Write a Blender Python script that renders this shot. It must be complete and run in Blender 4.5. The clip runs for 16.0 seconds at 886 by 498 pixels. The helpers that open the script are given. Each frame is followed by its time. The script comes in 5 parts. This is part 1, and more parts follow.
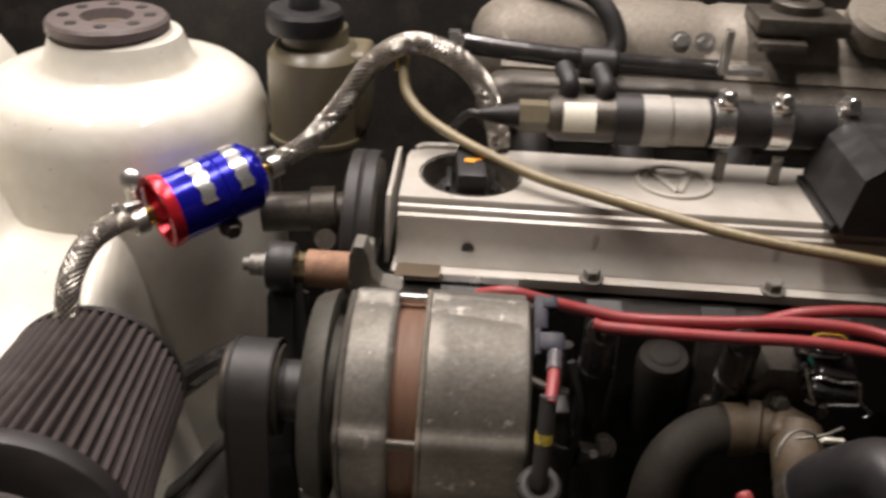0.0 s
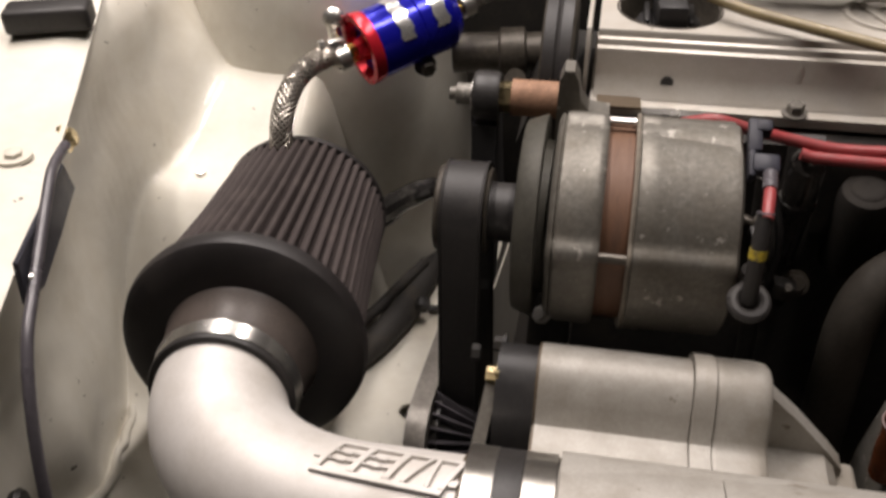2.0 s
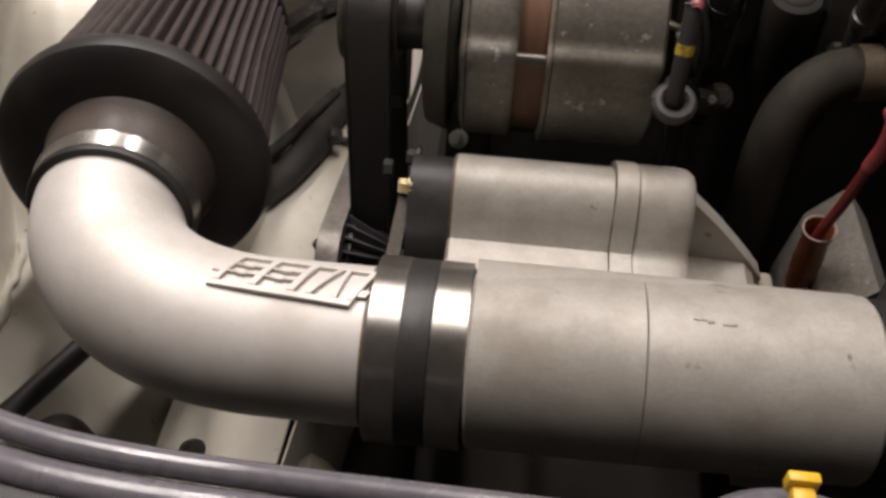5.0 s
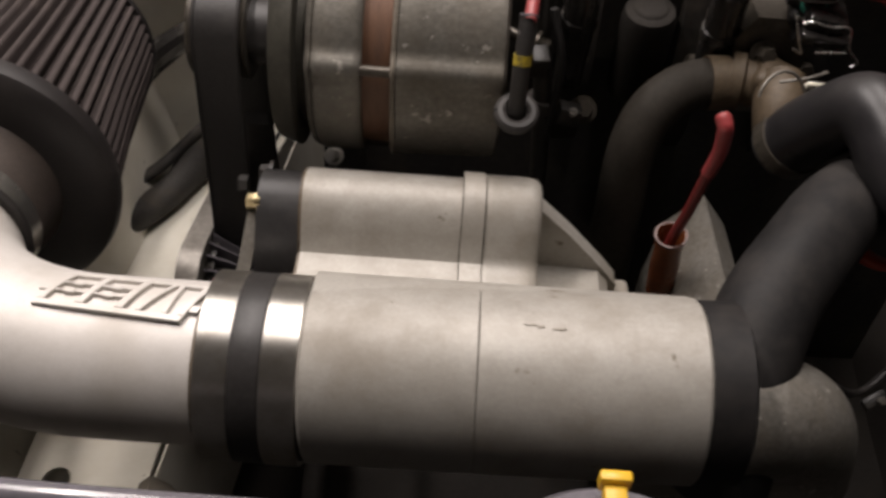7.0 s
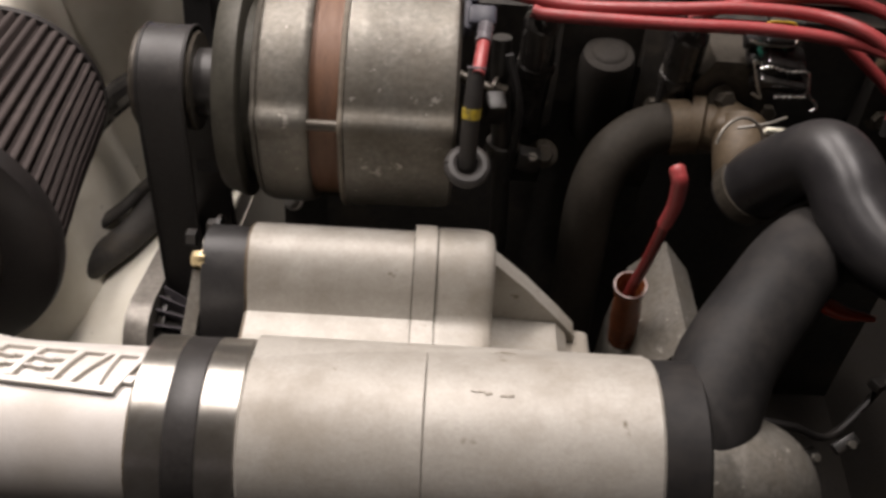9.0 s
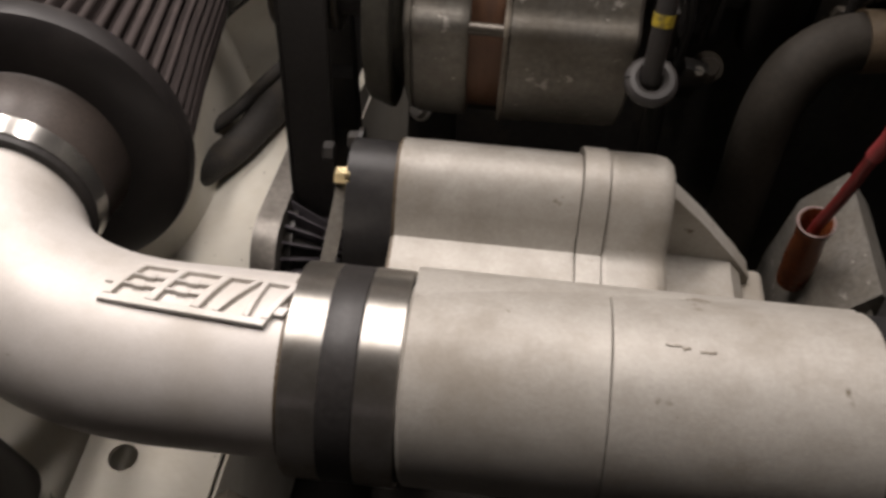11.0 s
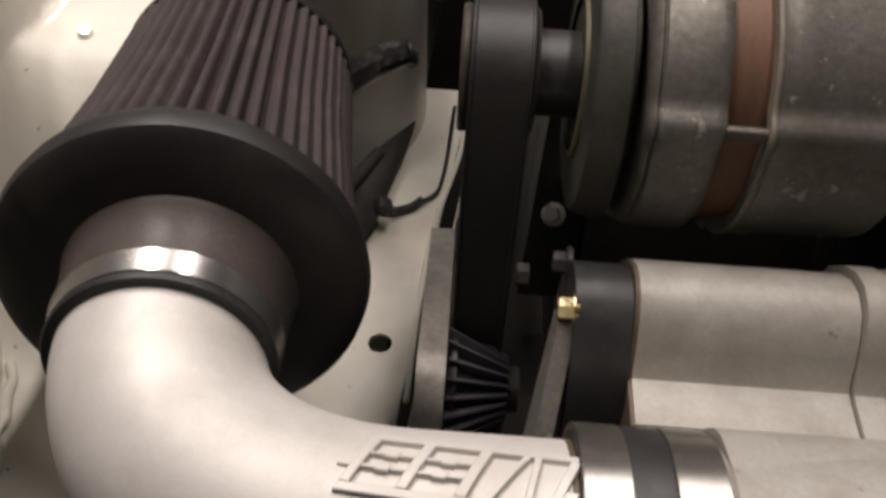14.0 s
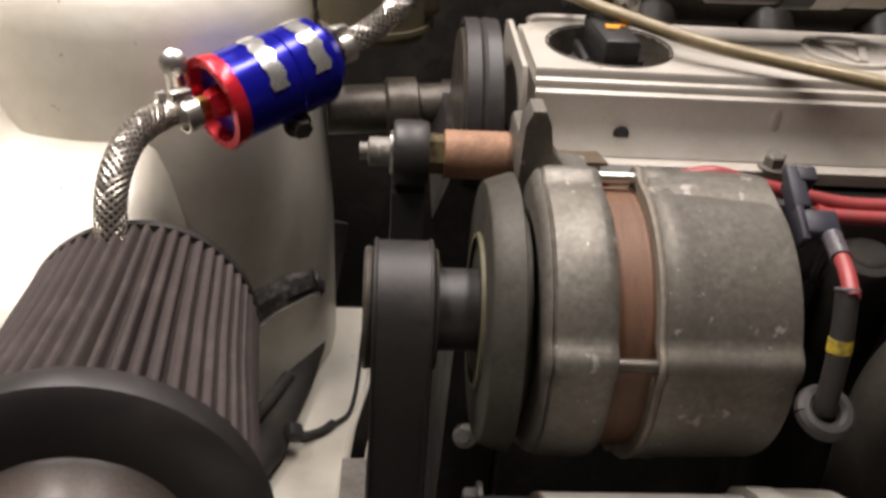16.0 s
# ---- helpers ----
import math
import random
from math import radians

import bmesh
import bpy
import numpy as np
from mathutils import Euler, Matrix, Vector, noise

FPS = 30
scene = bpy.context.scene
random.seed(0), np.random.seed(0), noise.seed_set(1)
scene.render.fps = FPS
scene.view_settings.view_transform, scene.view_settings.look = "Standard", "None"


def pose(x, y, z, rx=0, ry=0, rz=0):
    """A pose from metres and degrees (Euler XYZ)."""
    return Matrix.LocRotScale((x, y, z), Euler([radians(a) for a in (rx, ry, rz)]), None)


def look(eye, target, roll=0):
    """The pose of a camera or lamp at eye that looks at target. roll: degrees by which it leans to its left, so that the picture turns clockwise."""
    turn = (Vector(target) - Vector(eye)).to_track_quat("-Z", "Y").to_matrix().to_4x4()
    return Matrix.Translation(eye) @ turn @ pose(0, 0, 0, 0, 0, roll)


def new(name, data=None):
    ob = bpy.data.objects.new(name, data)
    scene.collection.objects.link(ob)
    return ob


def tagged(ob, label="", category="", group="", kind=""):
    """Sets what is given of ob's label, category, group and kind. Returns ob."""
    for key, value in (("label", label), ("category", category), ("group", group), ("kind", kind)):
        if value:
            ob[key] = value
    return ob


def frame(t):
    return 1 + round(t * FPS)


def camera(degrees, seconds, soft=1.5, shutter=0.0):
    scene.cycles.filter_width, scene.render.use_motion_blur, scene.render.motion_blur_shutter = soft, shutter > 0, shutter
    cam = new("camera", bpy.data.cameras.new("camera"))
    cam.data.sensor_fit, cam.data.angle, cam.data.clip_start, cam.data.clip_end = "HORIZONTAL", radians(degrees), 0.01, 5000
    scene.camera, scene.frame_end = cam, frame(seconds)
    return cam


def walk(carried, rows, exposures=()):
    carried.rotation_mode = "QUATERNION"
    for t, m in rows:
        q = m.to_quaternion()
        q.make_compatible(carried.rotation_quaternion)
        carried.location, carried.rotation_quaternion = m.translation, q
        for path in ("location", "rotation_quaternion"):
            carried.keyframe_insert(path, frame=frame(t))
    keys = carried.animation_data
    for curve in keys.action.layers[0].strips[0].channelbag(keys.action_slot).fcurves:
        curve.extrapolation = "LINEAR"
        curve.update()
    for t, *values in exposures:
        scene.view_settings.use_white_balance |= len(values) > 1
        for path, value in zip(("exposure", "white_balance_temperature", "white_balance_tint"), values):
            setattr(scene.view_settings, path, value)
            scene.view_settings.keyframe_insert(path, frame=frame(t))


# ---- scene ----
cam = camera(51.6, 16.0, 3.0, 0.4)
PATH = [
    (0, (-0.00052, -0.09464, 1.08137), (-0.04742, 1.64184, 0.09019), 3.00),
    (0.5, (-0.02072, -0.10189, 1.07558), (-0.19971, 1.60486, 0.04847), 1.52),
    (1, (-0.03002, -0.1096, 1.07552), (-0.27079, 1.5676, 0.01295), 0.87),
    (1.5, (-0.03742, -0.12121, 1.0642), (-0.27181, 1.51516, -0.06157), 0.92),
    (2, (-0.04452, -0.13715, 1.06028), (-0.35025, 1.42795, -0.14678), -1.13),
    (2.5, (-0.04523, -0.14355, 1.04515), (-0.32738, 1.37879, -0.22089), -0.72),
    (3, (-0.04668, -0.14466, 1.03731), (-0.31477, 1.35102, -0.2631), -0.52),
    (3.5, (-0.0449, -0.14267, 1.03402), (-0.2889, 1.31019, -0.31862), -0.63),
    (6, (-0.02479, -0.12435, 1.00607), (-0.03412, 1.27037, -0.42734), 3.89),
    (6.5, (-0.00716, -0.12637, 1.00828), (0.01372, 1.28917, -0.40446), 3.89),
    (7, (0.01034, -0.12884, 1.01026), (0.02604, 1.31227, -0.37644), 4.41),
    (7.5, (0.05129, -0.11486, 1.01705), (0.1858, 1.31779, -0.37198), 5.18),
    (8, (0.06248, -0.10726, 1.01339), (0.27299, 1.33948, -0.35139), 7.21),
    (8.5, (0.04599, -0.10976, 1.01959), (0.1733, 1.37484, -0.31448), 5.66),
    (11, (-0.01951, -0.06512, 0.98501), (-0.11052, 1.25263, -0.51673), 2.70),
    (11.5, (-0.04249, -0.05965, 0.97889), (-0.17499, 1.24457, -0.53156), 1.75),
    (12, (-0.06727, -0.03223, 0.95513), (-0.14097, 1.2446, -0.58249), 3.00),
    (12.5, (-0.08597, -0.02199, 0.9482), (-0.19496, 1.23483, -0.60374), 1.04),
    (13, (-0.09828, -0.01895, 0.94489), (-0.18398, 1.28748, -0.56703), 1.19),
    (13.5, (-0.11238, -0.01281, 0.94327), (-0.17312, 1.3547, -0.5149), 1.65),
    (14, (-0.13926, -0.00549, 0.94436), (-0.16222, 1.44167, -0.43593), 3.41),
    (14.5, (-0.14817, -0.00338, 0.95105), (-0.1373, 1.54201, -0.31847), 3.80),
    (15, (-0.14944, -0.00495, 0.95525), (-0.09461, 1.61614, -0.21482), 4.54),
    (15.5, (-0.14028, -0.004, 0.95758), (-0.01869, 1.65085, -0.15897), 4.79),
    (16, (-0.13519, -3e-05, 0.96418), (0.00251, 1.70632, -0.06994), 4.26),
]
walk(cam, [(t, look(eye, target, roll)) for t, eye, target, roll in PATH], [(0, 0.2), (1, 0.02), (3, 0.05), (6.5, 0.05), (8, 0.2), (8.7, 0.4), (11, 0.0), (12.5, -0.28), (14, -0.25), (14.5, 0.0), (15, 0.2), (15.5, 0.4), (16, 0.4)])

# ---- light and surroundings ----
world = bpy.data.worlds.new("garage_air")
scene.world = world
world.use_nodes = True
world.node_tree.nodes["Background"].inputs[0].default_value = (1.0, 0.89, 0.78, 1)
world.node_tree.nodes["Background"].inputs[1].default_value = 0.095


def tube_lamp(x, y, z, wide, long, watts):
    """A fluorescent tube under the ceiling, lying along y."""
    data = bpy.data.lights.new("ceiling_tube", "AREA")
    data.shape, data.size, data.size_y = "RECTANGLE", wide, long
    data.energy, data.color = watts, (1.0, 0.905, 0.865)
    ob = new("ceiling_tube", data)
    ob.matrix_world = pose(x, y, z)


for tube_x, tube_watts in ((-0.72, 39.0), (0.14, 26.5)):
    tube_lamp(tube_x, 0.82, 2.2, 0.08, 1.40, tube_watts)


# ---- materials ----
def rgb(h):
    """Linear colour from a plain triple."""
    return (*h, 1.0)


def material(name, colour, rough=0.5, metal=0.0, grain=220.0, vary=0.12, stain=9.0, stain_colour=None, stain_amount=0.3,
             bump=0.15, bump_scale=None, coat=0.0, rough_vary=0.12, speck=None, stretch=None, aniso=0.0, second=None, coat_rough=0.12, depth=0.0006, spec=0.5):
    m = bpy.data.materials.new(name)
    m.use_nodes = True
    nt = m.node_tree
    n, l = nt.nodes, nt.links
    bsdf = n["Principled BSDF"]
    tc = n.new("ShaderNodeTexCoord")
    coord = tc.outputs["Object"]
    if stretch:
        mp = n.new("ShaderNodeMapping")
        mp.inputs["Scale"].default_value = stretch
        l.new(coord, mp.inputs["Vector"])
        coord = mp.outputs["Vector"]

    def noise_tex(scale, detail=6.0, rough_=0.6):
        t = n.new("ShaderNodeTexNoise")
        t.inputs["Scale"].default_value, t.inputs["Detail"].default_value, t.inputs["Roughness"].default_value = scale, detail, rough_
        l.new(coord, t.inputs["Vector"])
        return t.outputs["Fac"]

    def ramp(fac, a, b):
        r = n.new("ShaderNodeMapRange")
        r.inputs["From Min"].default_value, r.inputs["From Max"].default_value = a, b
        l.new(fac, r.inputs["Value"])
        return r.outputs["Result"]

    def mix(fac, a, b):
        x = n.new("ShaderNodeMix")
        x.data_type = "RGBA"
        if isinstance(fac, float):
            x.inputs["Factor"].default_value = fac
        else:
            l.new(fac, x.inputs["Factor"])
        for sock, v in ((x.inputs[6], a), (x.inputs[7], b)):
            if isinstance(v, tuple):
                sock.default_value = v
            else:
                l.new(v, sock)
        return x.outputs[2]

    lo = tuple(c * (1 - vary) for c in colour)
    hi = tuple(min(1.0, c * (1 + vary)) for c in colour)
    fine = noise_tex(grain)
    base = mix(ramp(fine, 0.3, 0.7), rgb(lo), rgb(hi))
    big = noise_tex(stain, 5.0, 0.65)
    if stain_colour:
        k = n.new("ShaderNodeMath")
        k.operation = "MULTIPLY"
        k.inputs[1].default_value = stain_amount
        l.new(ramp(big, 0.5, 0.72), k.inputs[0])
        base = mix(k.outputs[0], base, rgb(stain_colour))
    if second:
        col, amount, scale = second
        k2 = n.new("ShaderNodeMath")
        k2.operation = "MULTIPLY"
        k2.inputs[1].default_value = amount
        l.new(ramp(noise_tex(scale, 8.0, 0.7), 0.42, 0.68), k2.inputs[0])
        base = mix(k2.outputs[0], base, rgb(col))
    if speck:
        col, amount, scale = speck
        base = mix(ramp(noise_tex(scale, 3.0), amount, amount + 0.06), base, rgb(col))
    l.new(base, bsdf.inputs["Base Color"])
    rr = n.new("ShaderNodeMapRange")
    rr.inputs["From Min"].default_value, rr.inputs["From Max"].default_value = 0.3, 0.7
    rr.inputs["To Min"].default_value, rr.inputs["To Max"].default_value = max(0.03, rough - rough_vary), min(1.0, rough + rough_vary)
    l.new(big, rr.inputs["Value"])
    l.new(rr.outputs["Result"], bsdf.inputs["Roughness"])
    bsdf.inputs["Metallic"].default_value = metal
    bsdf.inputs["Specular IOR Level"].default_value = spec
    bsdf.inputs["Coat Weight"].default_value = coat
    bsdf.inputs["Coat Roughness"].default_value = coat_rough
    if aniso:
        tan_node = n.new("ShaderNodeTangent")
        tan_node.direction_type, tan_node.axis = "RADIAL", "X"
        l.new(tan_node.outputs["Tangent"], bsdf.inputs["Tangent"])
        bsdf.inputs["Anisotropic"].default_value = aniso
        bsdf.inputs["Anisotropic Rotation"].default_value = 0.25
    if bump:
        b = n.new("ShaderNodeBump")
        b.inputs["Strength"].default_value, b.inputs["Distance"].default_value = bump, depth
        l.new(noise_tex(bump_scale, 4.0) if bump_scale else fine, b.inputs["Height"])
        l.new(b.outputs["Normal"], bsdf.inputs["Normal"])
    return m


M_PAINT = material("white_body_paint", (0.63, 0.602, 0.523), 0.52, 0, 60, 0.03, 7, (0.40, 0.34, 0.25), 0.45, 0.5, 42, coat=0.5, coat_rough=0.05, depth=0.0011, rough_vary=0.08, speck=((0.10, 0.08, 0.055), 0.705, 95), second=((0.52, 0.47, 0.37), 0.35, 26))
M_CAST = material("cast_aluminium", (0.345, 0.326, 0.292), 0.54, 0.18, 500, 0.08, 13, (0.20, 0.172, 0.132), 0.7, 0.16, 700, speck=((0.14, 0.118, 0.085), 0.69, 70), second=((0.195, 0.172, 0.138), 0.55, 30))
M_PIPE = material("satin_silver_paint", (0.57, 0.542, 0.508), 0.54, 0.20, 900, 0.05, 12, (0.40, 0.355, 0.29), 0.35, 0.06, 900, second=((0.36, 0.325, 0.275), 0.4, 26), speck=((0.20, 0.16, 0.11), 0.745, 60))
M_DIRTYCAST = material("dull_oxidised_aluminium", (0.165, 0.155, 0.137), 0.50, 0.32, 300, 0.28, 20, (0.11, 0.09, 0.065), 0.7, 0.3, 320, speck=((0.33, 0.31, 0.275), 0.64, 130), second=((0.13, 0.115, 0.09), 0.55, 55))
M_ALT = material("weathered_alternator_alloy", (0.160, 0.150, 0.130), 0.52, 0.50, 300, 0.25, 20, (0.10, 0.084, 0.062), 0.7, 0.3, 320, speck=((0.34, 0.32, 0.285), 0.65, 130), second=((0.12, 0.106, 0.084), 0.55, 55))
M_COVER = material("painted_silver_valve_cover", (0.48, 0.453, 0.405), 0.44, 0.25, 600, 0.05, 10, (0.33, 0.28, 0.21), 0.4, 0.06, 500, second=((0.38, 0.335, 0.27), 0.4, 45), speck=((0.14, 0.11, 0.07), 0.72, 80))
M_STEEL = material("polished_steel", (0.70, 0.68, 0.64), 0.30, 0.95, 800, 0.06, 30, (0.36, 0.32, 0.26), 0.35, 0.04, rough_vary=0.08)
M_BAND = material("brushed_clamp_band", (0.66, 0.635, 0.59), 0.46, 0.95, 800, 0.05, 45, (0.40, 0.35, 0.28), 0.4, 0.01, rough_vary=0.03, aniso=0.96, second=((0.30, 0.25, 0.18), 0.35, 60))
M_ZINC = material("yellow_zinc_bolt", (0.70, 0.58, 0.34), 0.3, 1.0, 700, 0.1, 60, (0.4, 0.3, 0.15), 0.4, 0.1)
M_BRASS = material("brass_fitting", (0.75, 0.52, 0.15), 0.28, 1.0, 600, 0.1, 60, (0.3, 0.2, 0.06), 0.4, 0.1)
M_RUBBER = material("black_rubber", (0.026, 0.024, 0.023), 0.48, 0, 400, 0.2, 18, (0.055, 0.048, 0.042), 0.5, 0.2, 300, spec=0.35)
M_HOSE = material("satin_black_silicone_hose", (0.014, 0.0132, 0.0132), 0.62, 0, 300, 0.15, 12, (0.048, 0.043, 0.039), 0.5, 0.10, 260, second=((0.045, 0.039, 0.034), 0.3, 50), spec=0.22)
M_WETHOSE = material("glossy_black_hose", (0.018, 0.017, 0.018), 0.36, 0, 300, 0.15, 14, (0.04, 0.037, 0.035), 0.5, 0.16, 120, spec=0.36)
M_PLASTIC = material("black_plastic", (0.022, 0.021, 0.021), 0.45, 0, 350, 0.2, 30, (0.06, 0.055, 0.05), 0.4, 0.15, spec=0.35)
M_PLEAT = material("dark_filter_pleats", (0.047, 0.038, 0.036), 0.75, 0, 900, 0.25, 40, (0.10, 0.082, 0.074), 0.4, 0.4, 1500, spec=0.15)
M_CLAMP = material("satin_steel_clamp", (0.74, 0.72, 0.68), 0.24, 0.95, 800, 0.05, 40, (0.40, 0.36, 0.30), 0.35, 0.04, rough_vary=0.06)
M_GLOSSBOOT = material("glossy_oily_rubber", (0.024, 0.022, 0.021), 0.18, 0, 300, 0.2, 30, (0.06, 0.053, 0.045), 0.5, 0.3, 160, spec=0.6)
M_FRUBBER = material("filter_end_rubber", (0.019, 0.0165, 0.016), 0.50, 0, 700, 0.2, 20, (0.06, 0.05, 0.045), 0.4, 0.12, 900, spec=0.4)
M_COPPER = material("rusty_brown_stator", (0.130, 0.065, 0.036), 0.6, 0.1, 500, 0.2, 30, (0.06, 0.034, 0.024), 0.6, 0.25, 600, stretch=(6, 1, 1))
M_RUST = material("rusty_steel", (0.27, 0.15, 0.09), 0.7, 0.2, 500, 0.25, 60, (0.12, 0.07, 0.045), 0.6, 0.5)
M_BLUE = material("blue_anodised", (0.012, 0.012, 0.36), 0.22, 0.55, 500, 0.08, 30, None, 0, 0.03)
M_RED = material("red_anodised", (0.60, 0.02, 0.035), 0.25, 0.5, 500, 0.08, 30, None, 0, 0.03)
M_BRAID = material("braided_stainless", (0.52, 0.485, 0.43), 0.30, 0.85, 900, 0.2, 40, (0.22, 0.19, 0.15), 0.4, 0.2)
M_REDWIRE = material("red_silicone_lead", (0.29, 0.042, 0.044), 0.42, 0, 300, 0.1, 40, (0.20, 0.04, 0.04), 0.5, 0.1, second=((0.16, 0.05, 0.045), 0.4, 90))
M_TAN = material("tan_vacuum_line", (0.22, 0.175, 0.095), 0.35, 0, 300, 0.1, 40, (0.11, 0.085, 0.05), 0.5, 0.05)
M_YELLOW = material("yellow_plastic", (0.72, 0.44, 0.03), 0.4, 0, 300, 0.05, 40, (0.45, 0.28, 0.04), 0.4, 0.1)
M_RESERVOIR = material("aged_translucent_plastic", (0.135, 0.115, 0.072), 0.4, 0, 200, 0.08, 14, (0.10, 0.08, 0.045), 0.6, 0.1)
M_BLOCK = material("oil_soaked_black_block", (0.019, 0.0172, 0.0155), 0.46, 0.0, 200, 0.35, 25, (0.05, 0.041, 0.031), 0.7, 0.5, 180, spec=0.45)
M_OILY = material("oily_dark_casting", (0.075, 0.065, 0.052), 0.4, 0.4, 250, 0.3, 22, (0.03, 0.025, 0.02), 0.6, 0.4, 220)
M_MANIFOLD = material("dusty_grey_manifold", (0.20, 0.175, 0.14), 0.6, 0.25, 250, 0.18, 12, (0.07, 0.058, 0.042), 0.6, 0.12, 220)
M_TUBEGLINT = material("silver_tube_reflection", (0.78, 0.77, 0.74), 0.22, 0.85, 300, 0.05, 60, (0.5, 0.5, 0.5), 0.3, 0.1)
M_WHITE = material("off_white_label", (0.78, 0.75, 0.62), 0.5, 0, 300, 0.05, 60, (0.5, 0.46, 0.36), 0.3, 0.05)
M_PANEL = material("black_slam_panel", (0.118, 0.110, 0.124), 0.26, 0, 200, 0.15, 20, (0.07, 0.068, 0.07), 0.4, 0.1)
M_ORANGE = material("orange_mark", (0.75, 0.30, 0.02), 0.5, 0, 300, 0.05, 40, None, 0, 0.05)
M_CONCRETE = material("garage_concrete", (0.20, 0.19, 0.175), 0.8, 0, 60, 0.12, 3, (0.08, 0.075, 0.07), 0.5, 0.3)
M_PLASTER = material("garage_plaster", (0.30, 0.28, 0.25), 0.85, 0, 80, 0.06, 2, (0.18, 0.165, 0.15), 0.4, 0.2)
M_BAKELITE = material("red_brown_plastic", (0.15, 0.045, 0.016), 0.28, 0, 300, 0.2, 50, (0.035, 0.018, 0.012), 0.5, 0.1)
M_TANCAST = material("brown_stained_casting", (0.088, 0.064, 0.039), 0.6, 0.1, 300, 0.2, 30, (0.08, 0.055, 0.03), 0.6, 0.3, 260)
M_BLUEWIRE = material("blue_wire", (0.03, 0.06, 0.45), 0.4, 0, 300, 0.1, 40, None, 0, 0.05)
M_GREY = material("grey_blue_plastic", (0.030, 0.030, 0.040), 0.45, 0, 300, 0.12, 30, (0.02, 0.02, 0.022), 0.5, 0.15, spec=0.25)
M_CABLE = material("grey_cable_sheath", (0.075, 0.068, 0.075), 0.32, 0, 300, 0.12, 30, (0.04, 0.037, 0.038), 0.5, 0.1)
M_NECK = material("dusty_rubber_neck", (0.062, 0.050, 0.043), 0.42, 0, 500, 0.2, 20, (0.025, 0.02, 0.018), 0.5, 0.12, 500, spec=0.4)
M_DUSTY = material("dusty_dark_steel", (0.050, 0.047, 0.038), 0.55, 0.2, 300, 0.25, 20, (0.022, 0.020, 0.016), 0.6, 0.3, second=((0.09, 0.085, 0.065), 0.4, 40), spec=0.3)
M_MOUNT = material("worn_dark_mount_plate", (0.13, 0.105, 0.10), 0.42, 0.15, 300, 0.15, 18, (0.07, 0.055, 0.05), 0.5, 0.15)
M_YELLOWTAPE = material("worn_yellow_tape", (0.56, 0.42, 0.03), 0.45, 0, 300, 0.1, 60, (0.05, 0.045, 0.04), 0.9, 0.1, second=((0.06, 0.05, 0.04), 0.8, 120))
M_RING = material("dull_yellowed_steel", (0.17, 0.155, 0.095), 0.5, 0.3, 300, 0.15, 60, (0.08, 0.07, 0.045), 0.5, 0.1)
M_SHIELD = material("dull_dark_alloy", (0.23, 0.212, 0.188), 0.48, 0.35, 300, 0.2, 24, (0.07, 0.06, 0.05), 0.6, 0.25, 260, second=((0.09, 0.08, 0.066), 0.5, 60))
M_DULL = material("dull_iron_and_far_shade", (0.022, 0.0195, 0.017), 0.85, 0, 300, 0.2, 30, (0.03, 0.026, 0.02), 0.5, 0.2, spec=0.15)
M_DUSTHOSE = material("dusty_brown_black_hose", (0.028, 0.024, 0.019), 0.72, 0, 300, 0.2, 16, (0.022, 0.019, 0.016), 0.6, 0.15, 260, spec=0.2)
M_DARKRED = material("dirty_dark_red_lead", (0.13, 0.016, 0.015), 0.4, 0, 300, 0.15, 60, (0.05, 0.012, 0.01), 0.5, 0.1)
M_RIM = material("dusty_pink_brown_plastic", (0.095, 0.050, 0.042), 0.5, 0, 300, 0.1, 60, (0.10, 0.055, 0.045), 0.5, 0.1)
M_LOOM = material("dusty_loom_tape", (0.026, 0.023, 0.020), 0.8, 0, 300, 0.3, 40, (0.075, 0.062, 0.045), 0.5, 0.4, 200)
M_GLOSS = material("glossy_black_tape", (0.03, 0.028, 0.027), 0.15, 0.2, 300, 0.3, 60, (0.2, 0.19, 0.17), 0.5, 0.6, 150)
M_GREEN = material("green_plastic", (0.02, 0.14, 0.10), 0.4, 0, 300, 0.1, 40, None, 0, 0.05)
M_AMBER = material("amber_lens", (0.42, 0.035, 0.008), 0.12, 0, 300, 0.1, 40, None, 0, 0.05)


# ---- mesh helpers ----
ORIGIN = {}


def thing(name, base, label, category, group="", kind=""):
    ob = new(name)
    ob.empty_display_size = 0.02
    ob.location = base
    ORIGIN[ob.name] = Vector(base)
    return tagged(ob, label, category, group, kind)


def part(name, bm, mat, parent, label="", smooth=35.0):
    """One mesh, given in world metres, under a thing or under a part."""
    base = ORIGIN[parent.name]
    bmesh.ops.translate(bm, verts=bm.verts, vec=-base)
    bmesh.ops.recalc_face_normals(bm, faces=bm.faces)
    me = bpy.data.meshes.new(name)
    bm.to_mesh(me)
    bm.free()
    me.materials.append(mat)
    if smooth:
        me.shade_smooth()
        me.set_sharp_from_angle(angle=radians(smooth))
    ob = new(name, me)
    ob.parent = parent
    ORIGIN[ob.name] = base
    if label:
        ob["label"] = label
    return ob


def structure(name, bm, mat, label, category, smooth=35.0):
    bmesh.ops.recalc_face_normals(bm, faces=bm.faces)
    me = bpy.data.meshes.new(name)
    bm.to_mesh(me)
    bm.free()
    me.materials.append(mat)
    if smooth:
        me.shade_smooth()
        me.set_sharp_from_angle(angle=radians(smooth))
    return tagged(new(name, me), label, category, "", "structure")


def merged(*bms):
    out = bmesh.new()
    for b in bms:
        me = bpy.data.meshes.new("tmp")
        b.to_mesh(me)
        b.free()
        out.from_mesh(me)
        bpy.data.meshes.remove(me)
    return out


